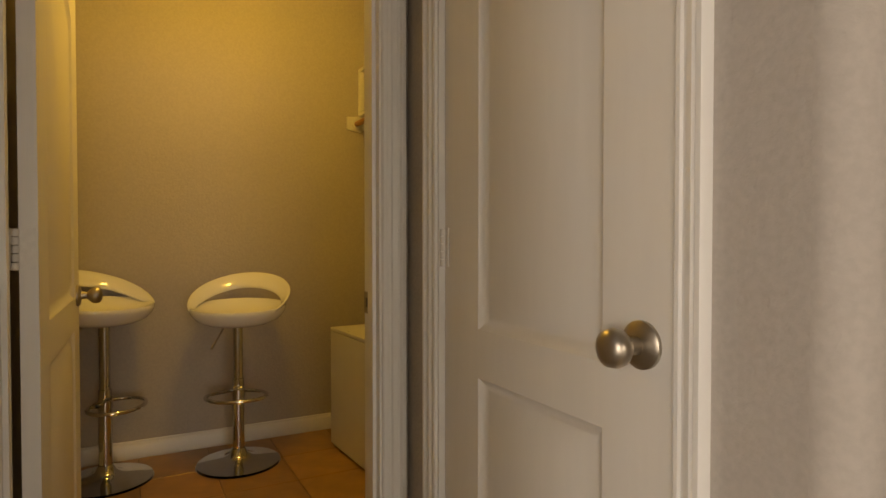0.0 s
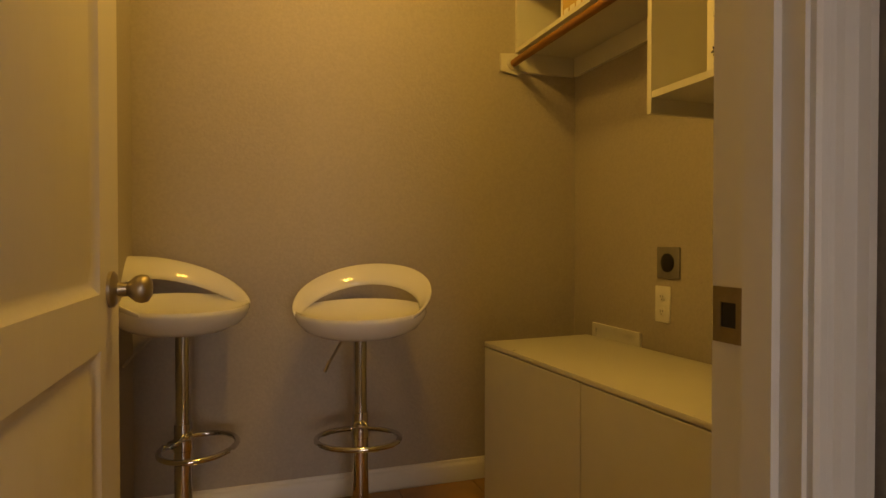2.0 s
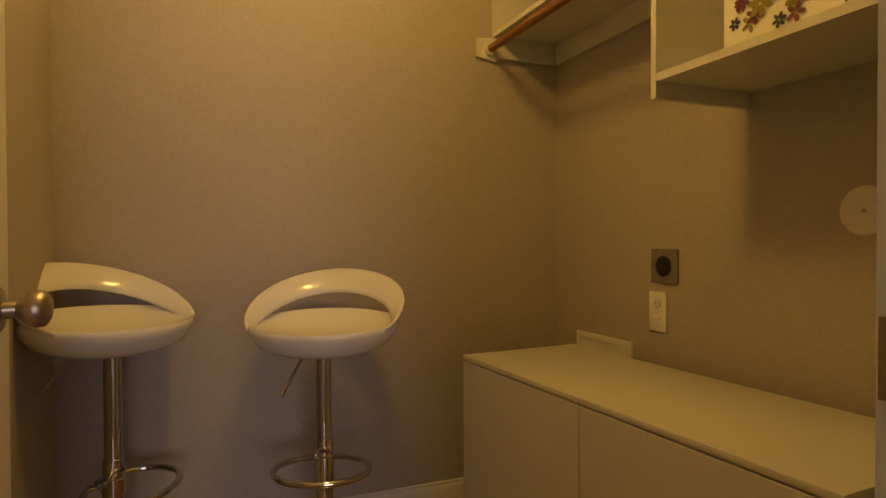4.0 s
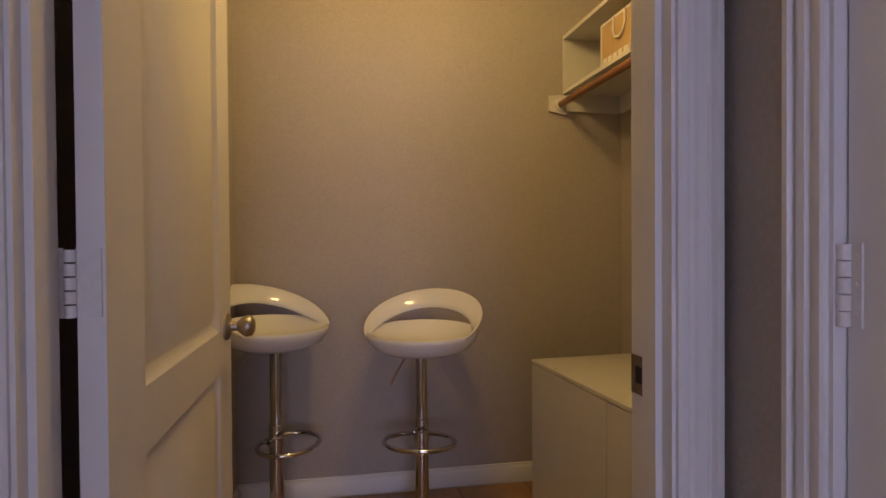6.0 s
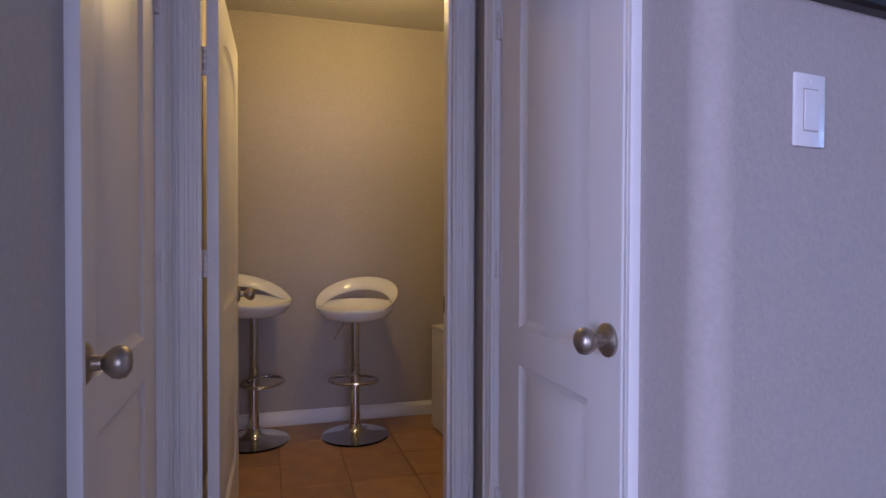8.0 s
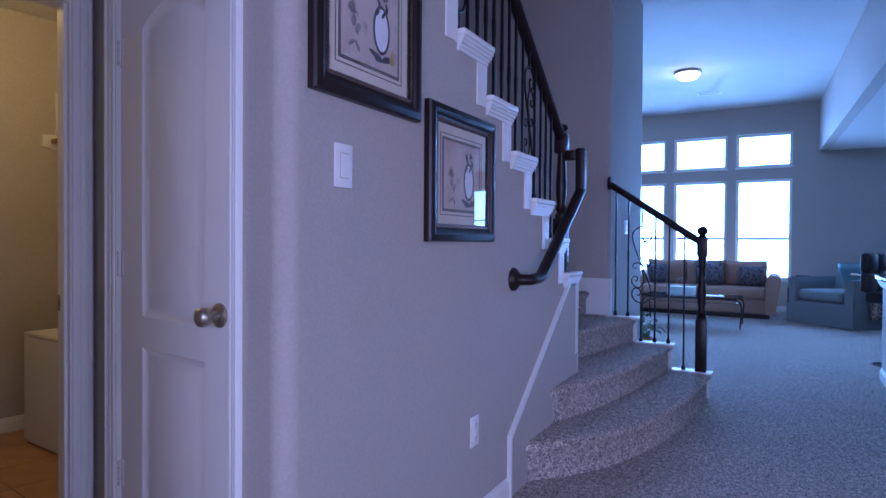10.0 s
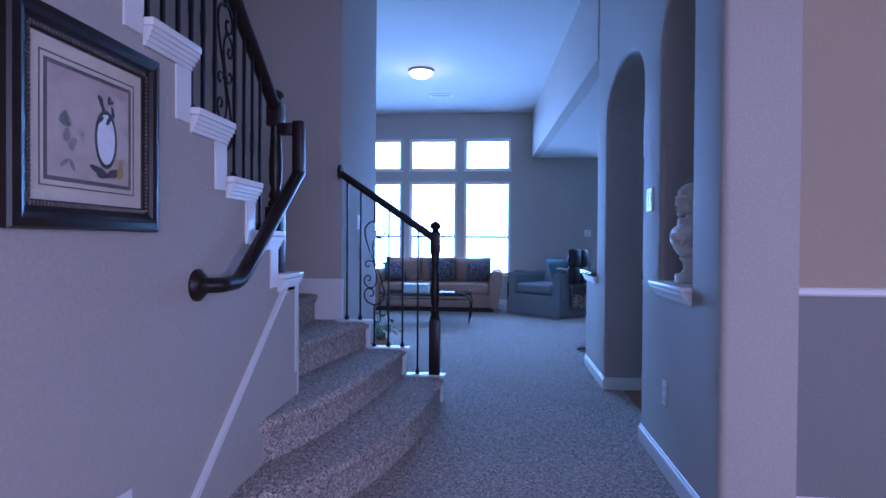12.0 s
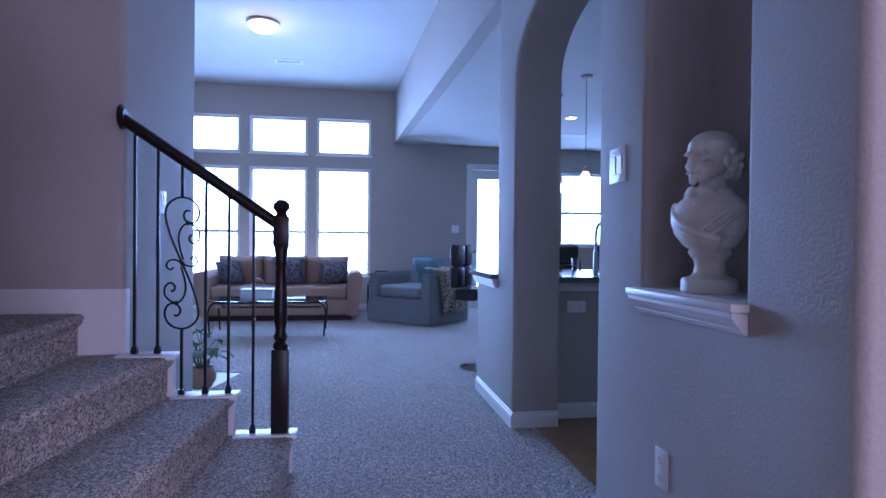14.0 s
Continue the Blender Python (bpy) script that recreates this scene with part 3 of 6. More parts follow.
d = thing("door_garden", "white garden door with a large bright glass pane", "door", kind="structure")
y0, y1 = DOOR_Y
x0, x1 = XW + 0.06, XW + 0.10
part("door_frame", B((XW - 0.015, y1 - 0.05, 0, XW + 0.12, y1 + 0.045, 2.40), (XW - 0.015, y0 - 0.045, 0, XW + 0.12, y0 + 0.05, 2.40),
                     (XW - 0.015, y0 + 0.05, 2.31, XW + 0.12, y1 - 0.05, 2.40)), M_TRIM, d)
part("door_stile", B((x0, y1 - 0.16, 0.02, x1, y1 - 0.053, 2.30), (x0, y0 + 0.053, 0.02, x1, y0 + 0.16, 2.30), (x0, y0 + 0.16, 2.16, x1, y1 - 0.16, 2.30),
                     (x0, y0 + 0.16, 0.02, x1, y1 - 0.16, 0.22)), M_DOOR, d)
p = part("pane", B((x0 + 0.018, y0 + 0.16, 0.22, x0 + 0.022, y1 - 0.16, 2.16)), M_GLASS, d)
p.visible_shadow = False
bm = bmesh.new()
lathe(bm, [(0.012, 0), (0.012, 0.04), (0.026, 0.05), (0.026, 0.075), (0.01, 0.085)], pose(x0, y1 - 0.1, 0.95, 0, -90, 0), 12)
part("door_handle", bm, M_NICKEL, d)

# ---- vestibule and laundry closet (in their own grid) ----
XL, XD = 0.330, 1.288          # vestibule side walls
YF = 1.985                    # closet front wall
OX0, OX1 = 0.411, 1.206      # closet doorway
CX0, CX1, CY1 = 0.335, 2.184, 3.994
DH, DE = 2.05, 2.11      # heads of the closet doorway and of the side doors
D2 = (1.118, 1.80)           # doorway in the side wall
D0 = (1.145, 1.875)
bm = B((XL, YF, 0, OX0 - 0.02, YF + 0.10, 2.7), (OX1 + 0.02, YF, 0, CX1, YF + 0.10, 2.7), (OX0 - 0.02, YF, DH + 0.02, OX1 + 0.02, YF + 0.10, 2.7))
solid("wall_closet_front", bm, M_WALL, "greige wall around the closet doorway", "wall", m=VEST)
bm = B((XD, run / 0.965, 0, XD + 0.12, D2[0] - 0.02, 2.74), (XD, D2[1] + 0.02, 0, XD + 0.12, YF, 2.74), (XD, D2[0] - 0.02, DE + 0.02, XD + 0.12, D2[1] + 0.02, 2.74))
solid("wall_vestibule_east", bm, M_WALL, "greige vestibule wall around a closed white door", "wall", m=VEST)
bm = B((XL - 0.12, 0.60, 0, XL, D0[0] - 0.02, 2.74), (XL - 0.12, D0[1] + 0.02, 0, XL, YF + 0.10, 2.74), (XL - 0.12, D0[0] - 0.02, DE + 0.02, XL, D0[1] + 0.02, 2.74))
solid("wall_vestibule_west", bm, M_WALL, "greige vestibule wall around another white door", "wall", m=VEST)
solid("ceiling_vestibule", B((XL - 0.12, 0.7, 2.725, XD + 0.12, YF, 2.80)), M_CEIL, "white vestibule ceiling", "ceiling", m=VEST)
solid("wall_closet_back", B((CX0 - 0.12, CY1, 0, CX1 + 0.12, CY1 + 0.12, 2.7)), M_WALL, "greige textured back wall of the closet", "wall", m=VEST)
solid("wall_closet_east", B((CX1, YF, 0, CX1 + 0.12, CY1, 2.7)), M_WALL, "greige closet wall with outlets", "wall", m=VEST)
solid("wall_closet_west", B((CX0 - 0.12, YF + 0.10, 0, CX0, CY1, 2.7)), M_WALL, "greige closet side wall behind the open door", "wall", m=VEST)
baseboard([(CX0, CY1, CX1, CY1, 0, -1), (CX1, YF + 0.12, CX1, CY1 - 0.014, -1, 0), (CX0, YF + 0.12, CX0, CY1 - 0.014, 1, 0)], "baseboard_closet", m=VEST)
baseboard([(XD, run / 0.965, XD, D2[0] - 0.065, -1, 0), (XD, D2[1] + 0.10, XD, YF - 0.02, -1, 0)], "baseboard_vestibule", m=VEST)
solid("subfloor_closet", B((CX0, YF - 0.01, -0.1, CX1, CY1, 0.001)), M_GROUT, "grout bed of the closet floor", "floor", m=VEST)

CASING = [(0, 0), (0, 0.010), (0.006, 0.013), (0.018, 0.013), (0.024, 0.010), (0.034, 0.010), (0.040, 0.015), (0.056, 0.017), (0.062, 0.013),
        (0.068, 0.013), (0.074, 0.021), (0.088, 0.021), (0.092, 0.016), (0.092, 0)]


def casing(bm, side, wall, a0, a1, h, out, k=1.0):
    """Moulded casing round an opening. side 'y': wall plane y = wall, opening a0..a1 along x; side 'x': wall plane x = wall."""
    CASE = [(p * k, q) for p, q in CASING]

    def place(u, v, z):
        return (u, wall + out * v, z) if side == "y" else (wall + out * v, u, z)
    for edge, sgn in ((a0, -1), (a1, 1)):
        lo = [bm.verts.new(place(edge + sgn * p, q, 0)) for p, q in CASE]
        hi = [bm.verts.new(place(edge + sgn * p, q, h + p)) for p, q in CASE]
        n = len(CASE)
        fs = [bm.faces.new(lo), bm.faces.new(hi)] + [bm.faces.new((lo[i], lo[(i + 1) % n], hi[(i + 1) % n], hi[i])) for i in range(n)]
        bmesh.ops.recalc_face_normals(bm, faces=fs)
    lo = [bm.verts.new(place(a0 - p, q, h + p)) for p, q in CASE]
    hi = [bm.verts.new(place(a1 + p, q, h + p)) for p, q in CASE]
    n = len(CASE)
    fs = [bm.faces.new(lo), bm.faces.new(hi)] + [bm.faces.new((lo[i], lo[(i + 1) % n], hi[(i + 1) % n], hi[i])) for i in range(n)]
    bmesh.ops.recalc_face_normals(bm, faces=fs)


def jamb(bm, side, w0, w1, a0, a1, h, t=0.02):
    for u0, u1, z0, z1 in ((a0 - t, a0, 0, h + t), (a1, a1 + t, 0, h + t), (a0, a1, h, h + t)):
        if side == "y":
            box(bm, u0, w0, z0, u1, w1, z1)
        else:
            box(bm, w0, u0, z0, w1, u1, z1)


bm = bmesh.new()
casing(bm, "y", YF, OX0 - 0.006, OX1 + 0.006, DH + 0.006, -1, 0.70)
solid("trim_closet_casing", bm, M_TRIM, "white moulded casing round the closet doorway", "door casing", m=VEST)
bm = bmesh.new()
jamb(bm, "y", YF - 0.004, YF + 0.104, OX0, OX1, DH)
for u0, u1 in ((OX0, OX0 + 0.010), (OX1 - 0.010, OX1)):
    box(bm, u0, YF + 0.02, 0, u1, YF + 0.055, DH)
solid("trim_closet_jamb", bm, M_TRIM, "white painted closet door jamb", "door jamb", m=VEST)
for nm, wl, rng, out, w0, w1 in (("trim_east_casing", XD, D2, -1, XD - 0.004, XD + 0.124), ("trim_west_casing", XL, D0, 1, XL - 0.124, XL + 0.004)):
    bm = bmesh.new()
    casing(bm, "x", wl, rng[0] - 0.006, rng[1] + 0.006, DE + 0.006, out, 0.55)
    jamb(bm, "x", w0, w1, rng[0], rng[1], DE)
    solid(nm, bm, M_TRIM, "white moulded casing round a side door", "door casing", m=VEST)


def panel_loops(x0, x1, z0, z1, arch, inset):
    """Outline of a door panel shrunk by inset; arch is the rise of its curved top."""
    x0, x1, z0, z1 = x0 + inset, x1 - inset, z0 + inset, z1 - inset
    pts = [(x0, z0), (x1, z0)]
    if arch:
        n = 10
        pts += [(x1 + (x0 - x1) * k / n, z1 - arch + arch * math.sin(math.pi * k / n) ** 0.8) for k in range(n + 1)]
    else:
        pts += [(x1, z1), (x0, z1)]
    return pts


def door_slab(w, h, t=0.035):
    """A two-panel door: arched upper panel, plain lower panel, moulded on both faces. Hinge edge at x = 0, face towards -y."""
    bm = bmesh.new()
    panels = [(0.15, w - 0.148, 0.22, 0.832, 0), (0.15, w - 0.148, 0.937, h - 0.13, 0.06)]
    for y, sgn in ((0.0, 1), (t, -1)):
        edges = []
        outer = [bm.verts.new((a, y, b)) for a, b in ((0, 0), (w, 0), (w, h), (0, h))]
        edges += [bm.edges.new((outer[i], outer[(i + 1) % 4])) for i in range(4)]
        for p in panels:
            loops = []
            for inset, depth in ((0, 0), (0.004, 0.004), (0.020, 0.013), (0.027, 0.013), (0.056, 0.002)):
                loops.append([bm.verts.new((a, y + sgn * depth, b)) for a, b in panel_loops(*p, inset)])
            n = len(loops[0])
            edges += [bm.edges.new((loops[0][i], loops[0][(i + 1) % n])) for i in range(n)]
            for la, lb in zip(loops, loops[1:]):
                for i in range(n):
                    bm.faces.new((la[i], la[(i + 1) % n], lb[(i + 1) % n], lb[i]))
            bm.faces.new(loops[-1])
        bmesh.ops.triangle_fill(bm, use_beauty=True, use_dissolve=False, edges=edges)
    a = [(0, 0), (w, 0), (w, h), (0, h)]
    for i in range(4):
        (p, q), (r, s) = a[i], a[(i + 1) % 4]
        bm.faces.new([bm.verts.new(v) for v in ((p, 0, q), (r, 0, s), (r, t, s), (p, t, q))])
    bmesh.ops.remove_doubles(bm, verts=bm.verts[:], dist=0.0002)
    bmesh.ops.recalc_face_normals(bm, faces=bm.faces[:])
    return bm


def knob(parent, m):
    k = bmesh.new()
    lathe(k, [(0.036, 0), (0.036, 0.006), (0.030, 0.011), (0.014, 0.014), (0.012, 0.03), (0.018, 0.036), (0.0265, 0.046), (0.029, 0.056), (0.0265, 0.067),
              (0.016, 0.074), (0.0, 0.076)], m, 28)
    return part("door_knob", k, M_NICKEL, parent, "brushed nickel ball knob", smooth=50)


def hinge(parent, x, y, z, leaf, ly):
    """Butt hinge: knuckle at (x, y) and one leaf of that reach."""
    h = bmesh.new()
    for i in range(5):
        lathe(h, [(0.008, 0), (0.008, 0.0162)], pose(x, y, z + 0.018 * i), 12)
    box(h, min(x, x + leaf), y + ly - 0.0022, z, max(x, x + leaf), y + ly + 0.0012, z + 0.09)
    for zz in (0.014, 0.045, 0.076):
        lathe(h, [(0.004, 0), (0.003, 0.002)], pose(x + leaf * 0.65, y + ly - 0.0012, z + zz, 90, 0, 0), 8)
    return part("hinge", h, M_HINGE, parent, "painted white butt hinge")


# open closet door: swung inwards a little short of a right angle
OPEN = pose(OX0 + 0.053, YF + 0.112, 0.012, 0, 0, 88.9)
d = thing("door_closet", "white two-panel closet door standing open", "door", kind="structure", m=VEST @ OPEN)
w = 0.86
part("door_slab", door_slab(w, 2.03), M_DOOR, d)
knob(d, pose(w - 0.07, 0, 0.94, 90, 0, 0))
knob(d, pose(w - 0.07, 0.035, 0.94, -90, 0, 0))
for z in (0.27, 1.066, 1.70):
    b = bmesh.new()
    box(b, -0.008, 0.0475, z, -0.005, 0.0575, z + 0.09)
    for i in range(5):
        lathe(b, [(0.0075, 0), (0.0075, 0.0158)], pose(-0.006, 0.040, z + 0.018 * i), 12)
    box(b, -0.0045, 0.004, z, 0.0, 0.034, z + 0.09)
    for zz in (0.014, 0.045, 0.076):
        lathe(b, [(0.004, 0), (0.003, 0.0015)], pose(-0.0022, 0.016, z + zz, 0, -90, 0), 8)
    part("hinge", b, M_HINGE, d, "painted white butt hinge")

# closed side doors
d = thing("door_east", "closed white two-panel door with arched upper panel", "door", kind="structure",
          m=VEST @ pose(XD + 0.012, D2[1] - 0.003, 0.012, 0, 0, -90))
w = D2[1] - D2[0] - 0.006
part("door_slab", door_slab(w, 2.092), M_DOOR, d)
knob(d, pose(w - 0.065, 0, 0.978, 90, 0, 0))
part("latch_plate", B((w + 0.0005, -0.002, 0.945, w + 0.003, 0.02, 1.012)), M_STRIKE, d, "dull metal latch plate")
for z in (0.33, 1.067, 1.80):
    hinge(d, 0.0, -0.006, z, 0.02, 0.004)
d = thing("door_west", "closed white two-panel door with moulded panels", "door", kind="structure",
          m=VEST @ pose(XL - 0.012, D0[1] - 0.003, 0.012, 0, 0, -90) @ Matrix.Diagonal((1, -1, 1, 1)))
part("door_slab", door_slab(D0[1] - D0[0] - 0.006, 2.092), M_DOOR, d)
knob(d, pose(D0[1] - D0[0] - 0.07, 0, 0.978, 90, 0, 0))
for z in (0.33, 1.067, 1.80):
    hinge(d, 0.0, -0.006, z, 0.02, 0.004)

s = thing("strike_plate", "aged brass strike plate on the closet door jamb", "strike plate", m=VEST @ pose(0, 0, 0.02))
bm = B((OX1 - 0.0025, YF + 0.058, 0.922, OX1 - 0.0004, YF + 0.101, 0.938), (OX1 - 0.0025, YF + 0.058, 0.938, OX1 - 0.0004, YF + 0.070, 0.964),
       (OX1 - 0.0025, YF + 0.090, 0.938, OX1 - 0.0004, YF + 0.101, 0.964), (OX1 - 0.0025, YF + 0.058, 0.964, OX1 - 0.0004, YF + 0.101, 0.980))
part("plate", bm, M_STRIKE, s)
part("latch_hole", B((OX1 - 0.0012, YF + 0.070, 0.938, OX1 - 0.0002, YF + 0.090, 0.964)), M_BLACK, s)


# bar stools
def bar_stool(rise, foot, lever):
    """A stool with its back towards +y; foot and lever say which way the ring and the lever point."""
    s = thing("bar_stool", "white glossy plastic swivel bar stool on a chrome pedestal", "bar stool", "white bar stools")
    b = bmesh.new()
    lathe(b, [(0.0, 0.0), (0.205, 0.0), (0.182, 0.004), (0.20, 0.010), (0.13, 0.020), (0.07, 0.034), (0.045, 0.052), (0.034, 0.08), (0.0, 0.081)], None, 40)
    part("base", b, M_CHROME, s, "chrome trumpet base", smooth=60)
    b = bmesh.new()
    lathe(b, [(0.029, 0.07), (0.029, 0.34), (0.033, 0.343), (0.033, 0.378), (0.0285, 0.381), (0.0285, 0.43), (0.024, 0.432), (0.024, 0.70 + rise), (0.0, 0.70 + rise)], None, 24)
    part("column", b, M_CHROME, s, smooth=40)
    b = bmesh.new()
    pts = []
    for k in range(25):
        a = radians(-172 + 344 * k / 24)
        pts.append((0.145 * math.sin(a), -0.055 - 0.115 * math.cos(a), 0.352))
    tube(b, [(0.02, 0.03, 0.356), *reversed(pts), (-0.02, 0.03, 0.356)], 0.0095, 10)
    bmesh.ops.rotate(b, verts=b.verts[:], cent=(0, 0, 0), matrix=Matrix.Rotation(radians(foot), 3, "Z"))
    part("footrest", b, M_CHROME, s, "chrome footrest ring", smooth=60)
    b = bmesh.new()
    tube(b, [(-0.02, -0.01, 0.705 + rise), (-0.07, -0.05, 0.69 + rise), (-0.12, -0.10, 0.625 + rise), (-0.135, -0.115, 0.60 + rise)], 0.005, 8)
    bmesh.ops.rotate(b, verts=b.verts[:], cent=(0, 0, 0), matrix=Matrix.Rotation(radians(lever), 3, "Z"))
    part("lever", b, M_NICKEL, s)
    # seat shell: outer rim high at the back, with a crescent opening
    b = bmesh.new()
    n = 56

    def rim(a):
        """Rim of the bowl, a measured from the front."""
        back = 0.5 - 0.5 * math.cos(a)
        return 0.235 * math.sin(a), -0.20 * math.cos(a) + 0.01, 0.775 + 0.035 * back

    rings = []
    for fr, dz in ((0.0, -0.052), (0.3, -0.05), (0.6, -0.038), (0.8, -0.022), (0.93, -0.006), (0.985, 0.001), (1.0, -0.004), (1.005, -0.014), (0.97, -0.034),
                   (0.86, -0.062), (0.66, -0.082), (0.36, -0.094), (0.0, -0.098)):
        row = []
        for k in range(n):
            x, y, z = rim(2 * math.pi * k / n)
            f = max(fr, 0.002)
            row.append(b.verts.new((x * f, y * f, 0.783 + (z - 0.783) * f * f + dz + rise)))
        rings.append(row)
    fs = []
    for r1, r2 in zip(rings, rings[1:]):
        for k in range(n):
            fs.append(b.faces.new((r1[k], r1[(k + 1) % n], r2[(k + 1) % n], r2[k])))
    bmesh.ops.recalc_face_normals(b, faces=fs)
    part("seat", b, M_PLASTIC, s, smooth=70)
    b = bmesh.new()
    sect = []
    m = 44
    for k in range(m + 1):
        u = k / m
        a = radians(62 + 236 * u)
        lift = math.sin(math.pi * u) ** 1.25
        x, y = 0.229 * math.sin(a), -0.195 * math.cos(a) + 0.010 + 0.035 * lift
        z = 0.772 + 0.132 * lift + rise
        half_h = 0.010 + 0.030 * math.sin(math.pi * u) ** 0.7
        half_t = 0.008 + 0.007 * lift
        nx, ny = math.sin(a), -math.cos(a)
        row = []
        for j in range(12):
            q = 2 * math.pi * j / 12
            o, h = half_t * math.cos(q), half_h * math.sin(q)
            row.append(b.verts.new((x + nx * (o + 0.75 * h), y + ny * (o + 0.75 * h), z + h)))
        sect.append(row)
    fs = [b.faces.new(sect[0]), b.faces.new(sect[-1])]
    for r1, r2 in zip(sect, sect[1:]):
        for j in range(12):
            fs.append(b.faces.new((r1[j], r1[(j + 1) % 12], r2[(j + 1) % 12], r2[j])))
    bmesh.ops.recalc_face_normals(b, faces=fs)
    part("backrest", b, M_PLASTIC, s, "curved white backrest loop", smooth=70)
    return s


stool = bar_stool(0.004, 9, 25)
stool.matrix_basis = VEST @ pose(1.115, 3.66, 0.009, 0, 0, -27)
stool = bar_stool(0.040, 24, -62)
stool.matrix_basis = VEST @ pose(0.53, 3.715, 0.009, 0, 0, 42)

# low cabinet along the wall
CF, CN, CE, CH = 1.60, 2.42, 3.68, 0.66
CB = CF + 0.475
SKEW = Matrix.Translation((CF, CE, 0)) @ pose(0, 0, 0, 0, 0, 3.6) @ Matrix.Translation((-CF, -CE, 0))
c = thing("cabinet", "low white laminate storage cabinet against the closet wall", "cabinet", m=VEST @ SKEW)
bm = B((CF + 0.02, CN + 0.002, 0.009, CB, CE - 0.002, CH - 0.018))
part("body", bm, M_CAB, c)
bm = bmesh.new()
rbox(bm, CF, CN, CH - 0.017, CB, CE, CH, 0.0025)
part("top", bm, M_CAB, c)
for ya, yb in ((CN + 0.001, 3.0545), (3.0575, CE - 0.001)):
    bm = bmesh.new()
    rbox(bm, CF + 0.001, ya, 0.03, CF + 0.018, yb, CH - 0.021, 0.0015, 1)
    part("door", bm, M_CAB, c)

# wall shelves with rod
c = thing("closet_shelf", "white closet shelving with a wooden hanging rod", "shelf", m=VEST)
SX = 1.846
part("shelf_board", B((SX + 0.03, 3.036, 1.885, CX1 - 0.002, CY1 - 0.022, 1.903)), M_CAB, c)
part("upper_board", B((SX + 0.03, 2.10, 2.15, CX1 - 0.002, CY1 - 0.022, 2.168)), M_CAB, c)
part("end_panel", B((SX + 0.03, CY1 - 0.02, 1.885, CX1 - 0.002, CY1 - 0.002, 2.168)), M_CAB, c)
part("divider", B((SX, 3.016, 1.417, CX1 - 0.002, 3.034, 2.149)), M_CAB, c)
part("lower_board", B((SX, 2.16, 1.460, CX1 - 0.002, 3.014, 1.480)), M_CAB, c)
part("cleat", B((CX1 - 0.02, 3.036, 1.80, CX1 - 0.002, CY1 - 0.022, 1.884), (SX + 0.04, CY1 - 0.021, 1.80, CX1 - 0.021, CY1 - 0.002, 1.884)), M_CAB, c)
bm = bmesh.new()
tube(bm, [(SX + 0.012, 3.036, 1.834), (SX + 0.012, CY1 - 0.015, 1.834)], 0.0165, 16)
part("hanging_rod", bm, M_ROD, c, "brown wooden hanging rod", smooth=50)
bm = bmesh.new()
prism(bm, [(SX - 0.045, 1.80), (SX + 0.04, 1.785), (SX + 0.06, 1.80), (SX + 0.06, 1.884), (SX - 0.045, 1.875)], CY1 - 0.014, CY1 - 0.001, "y")
lathe(bm, [(0.027, 0), (0.027, 0.012), (0.019, 0.014)], pose(SX + 0.012, CY1 - 0.014, 1.834, 90, 0, 0), 16)
part("rod_bracket", bm, M_CAB, c)


# paper bag with handle
b = thing("paper_bag", "kraft paper shopping bag with white edges and cord handle", "paper bag", m=VEST @ pose(2.0, 3.47, 1.904, 0, 0, 0))
bm = bmesh.new()
prism(bm, [(-0.09, -0.17), (0.07, -0.17), (0.07, 0.17), (-0.09, 0.17)], 0, 0.19)
part("bag", bm, M_PAPER, b)
part("border", B((-0.0925, -0.172, 0, -0.0905, -0.162, 0.192), (-0.0925, 0.162, 0, -0.0905, 0.172, 0.192), (-0.0925, -0.162, 0.182, -0.0905, 0.162, 0.192)), M_PAPER_WHITE, b)
bm = bmesh.new()
tube(bm, [(-0.096, -0.045, 0.185), (-0.098, -0.05, 0.135), (-0.099, -0.03, 0.10), (-0.099, 0, 0.09), (-0.099, 0.03, 0.10), (-0.098, 0.05, 0.135), (-0.096, 0.045, 0.185)],
     0.005, 8)
part("handle", bm, M_PAPER_WHITE, b)
bm = bmesh.new()
for i in range(7):
    box(bm, -0.0925, 0.15 - i * 0.045, 0.012, -0.0908, 0.118 - i * 0.045, 0.04)
part("printed_lettering", bm, M_PAPER_WHITE, b, "pale block lettering")

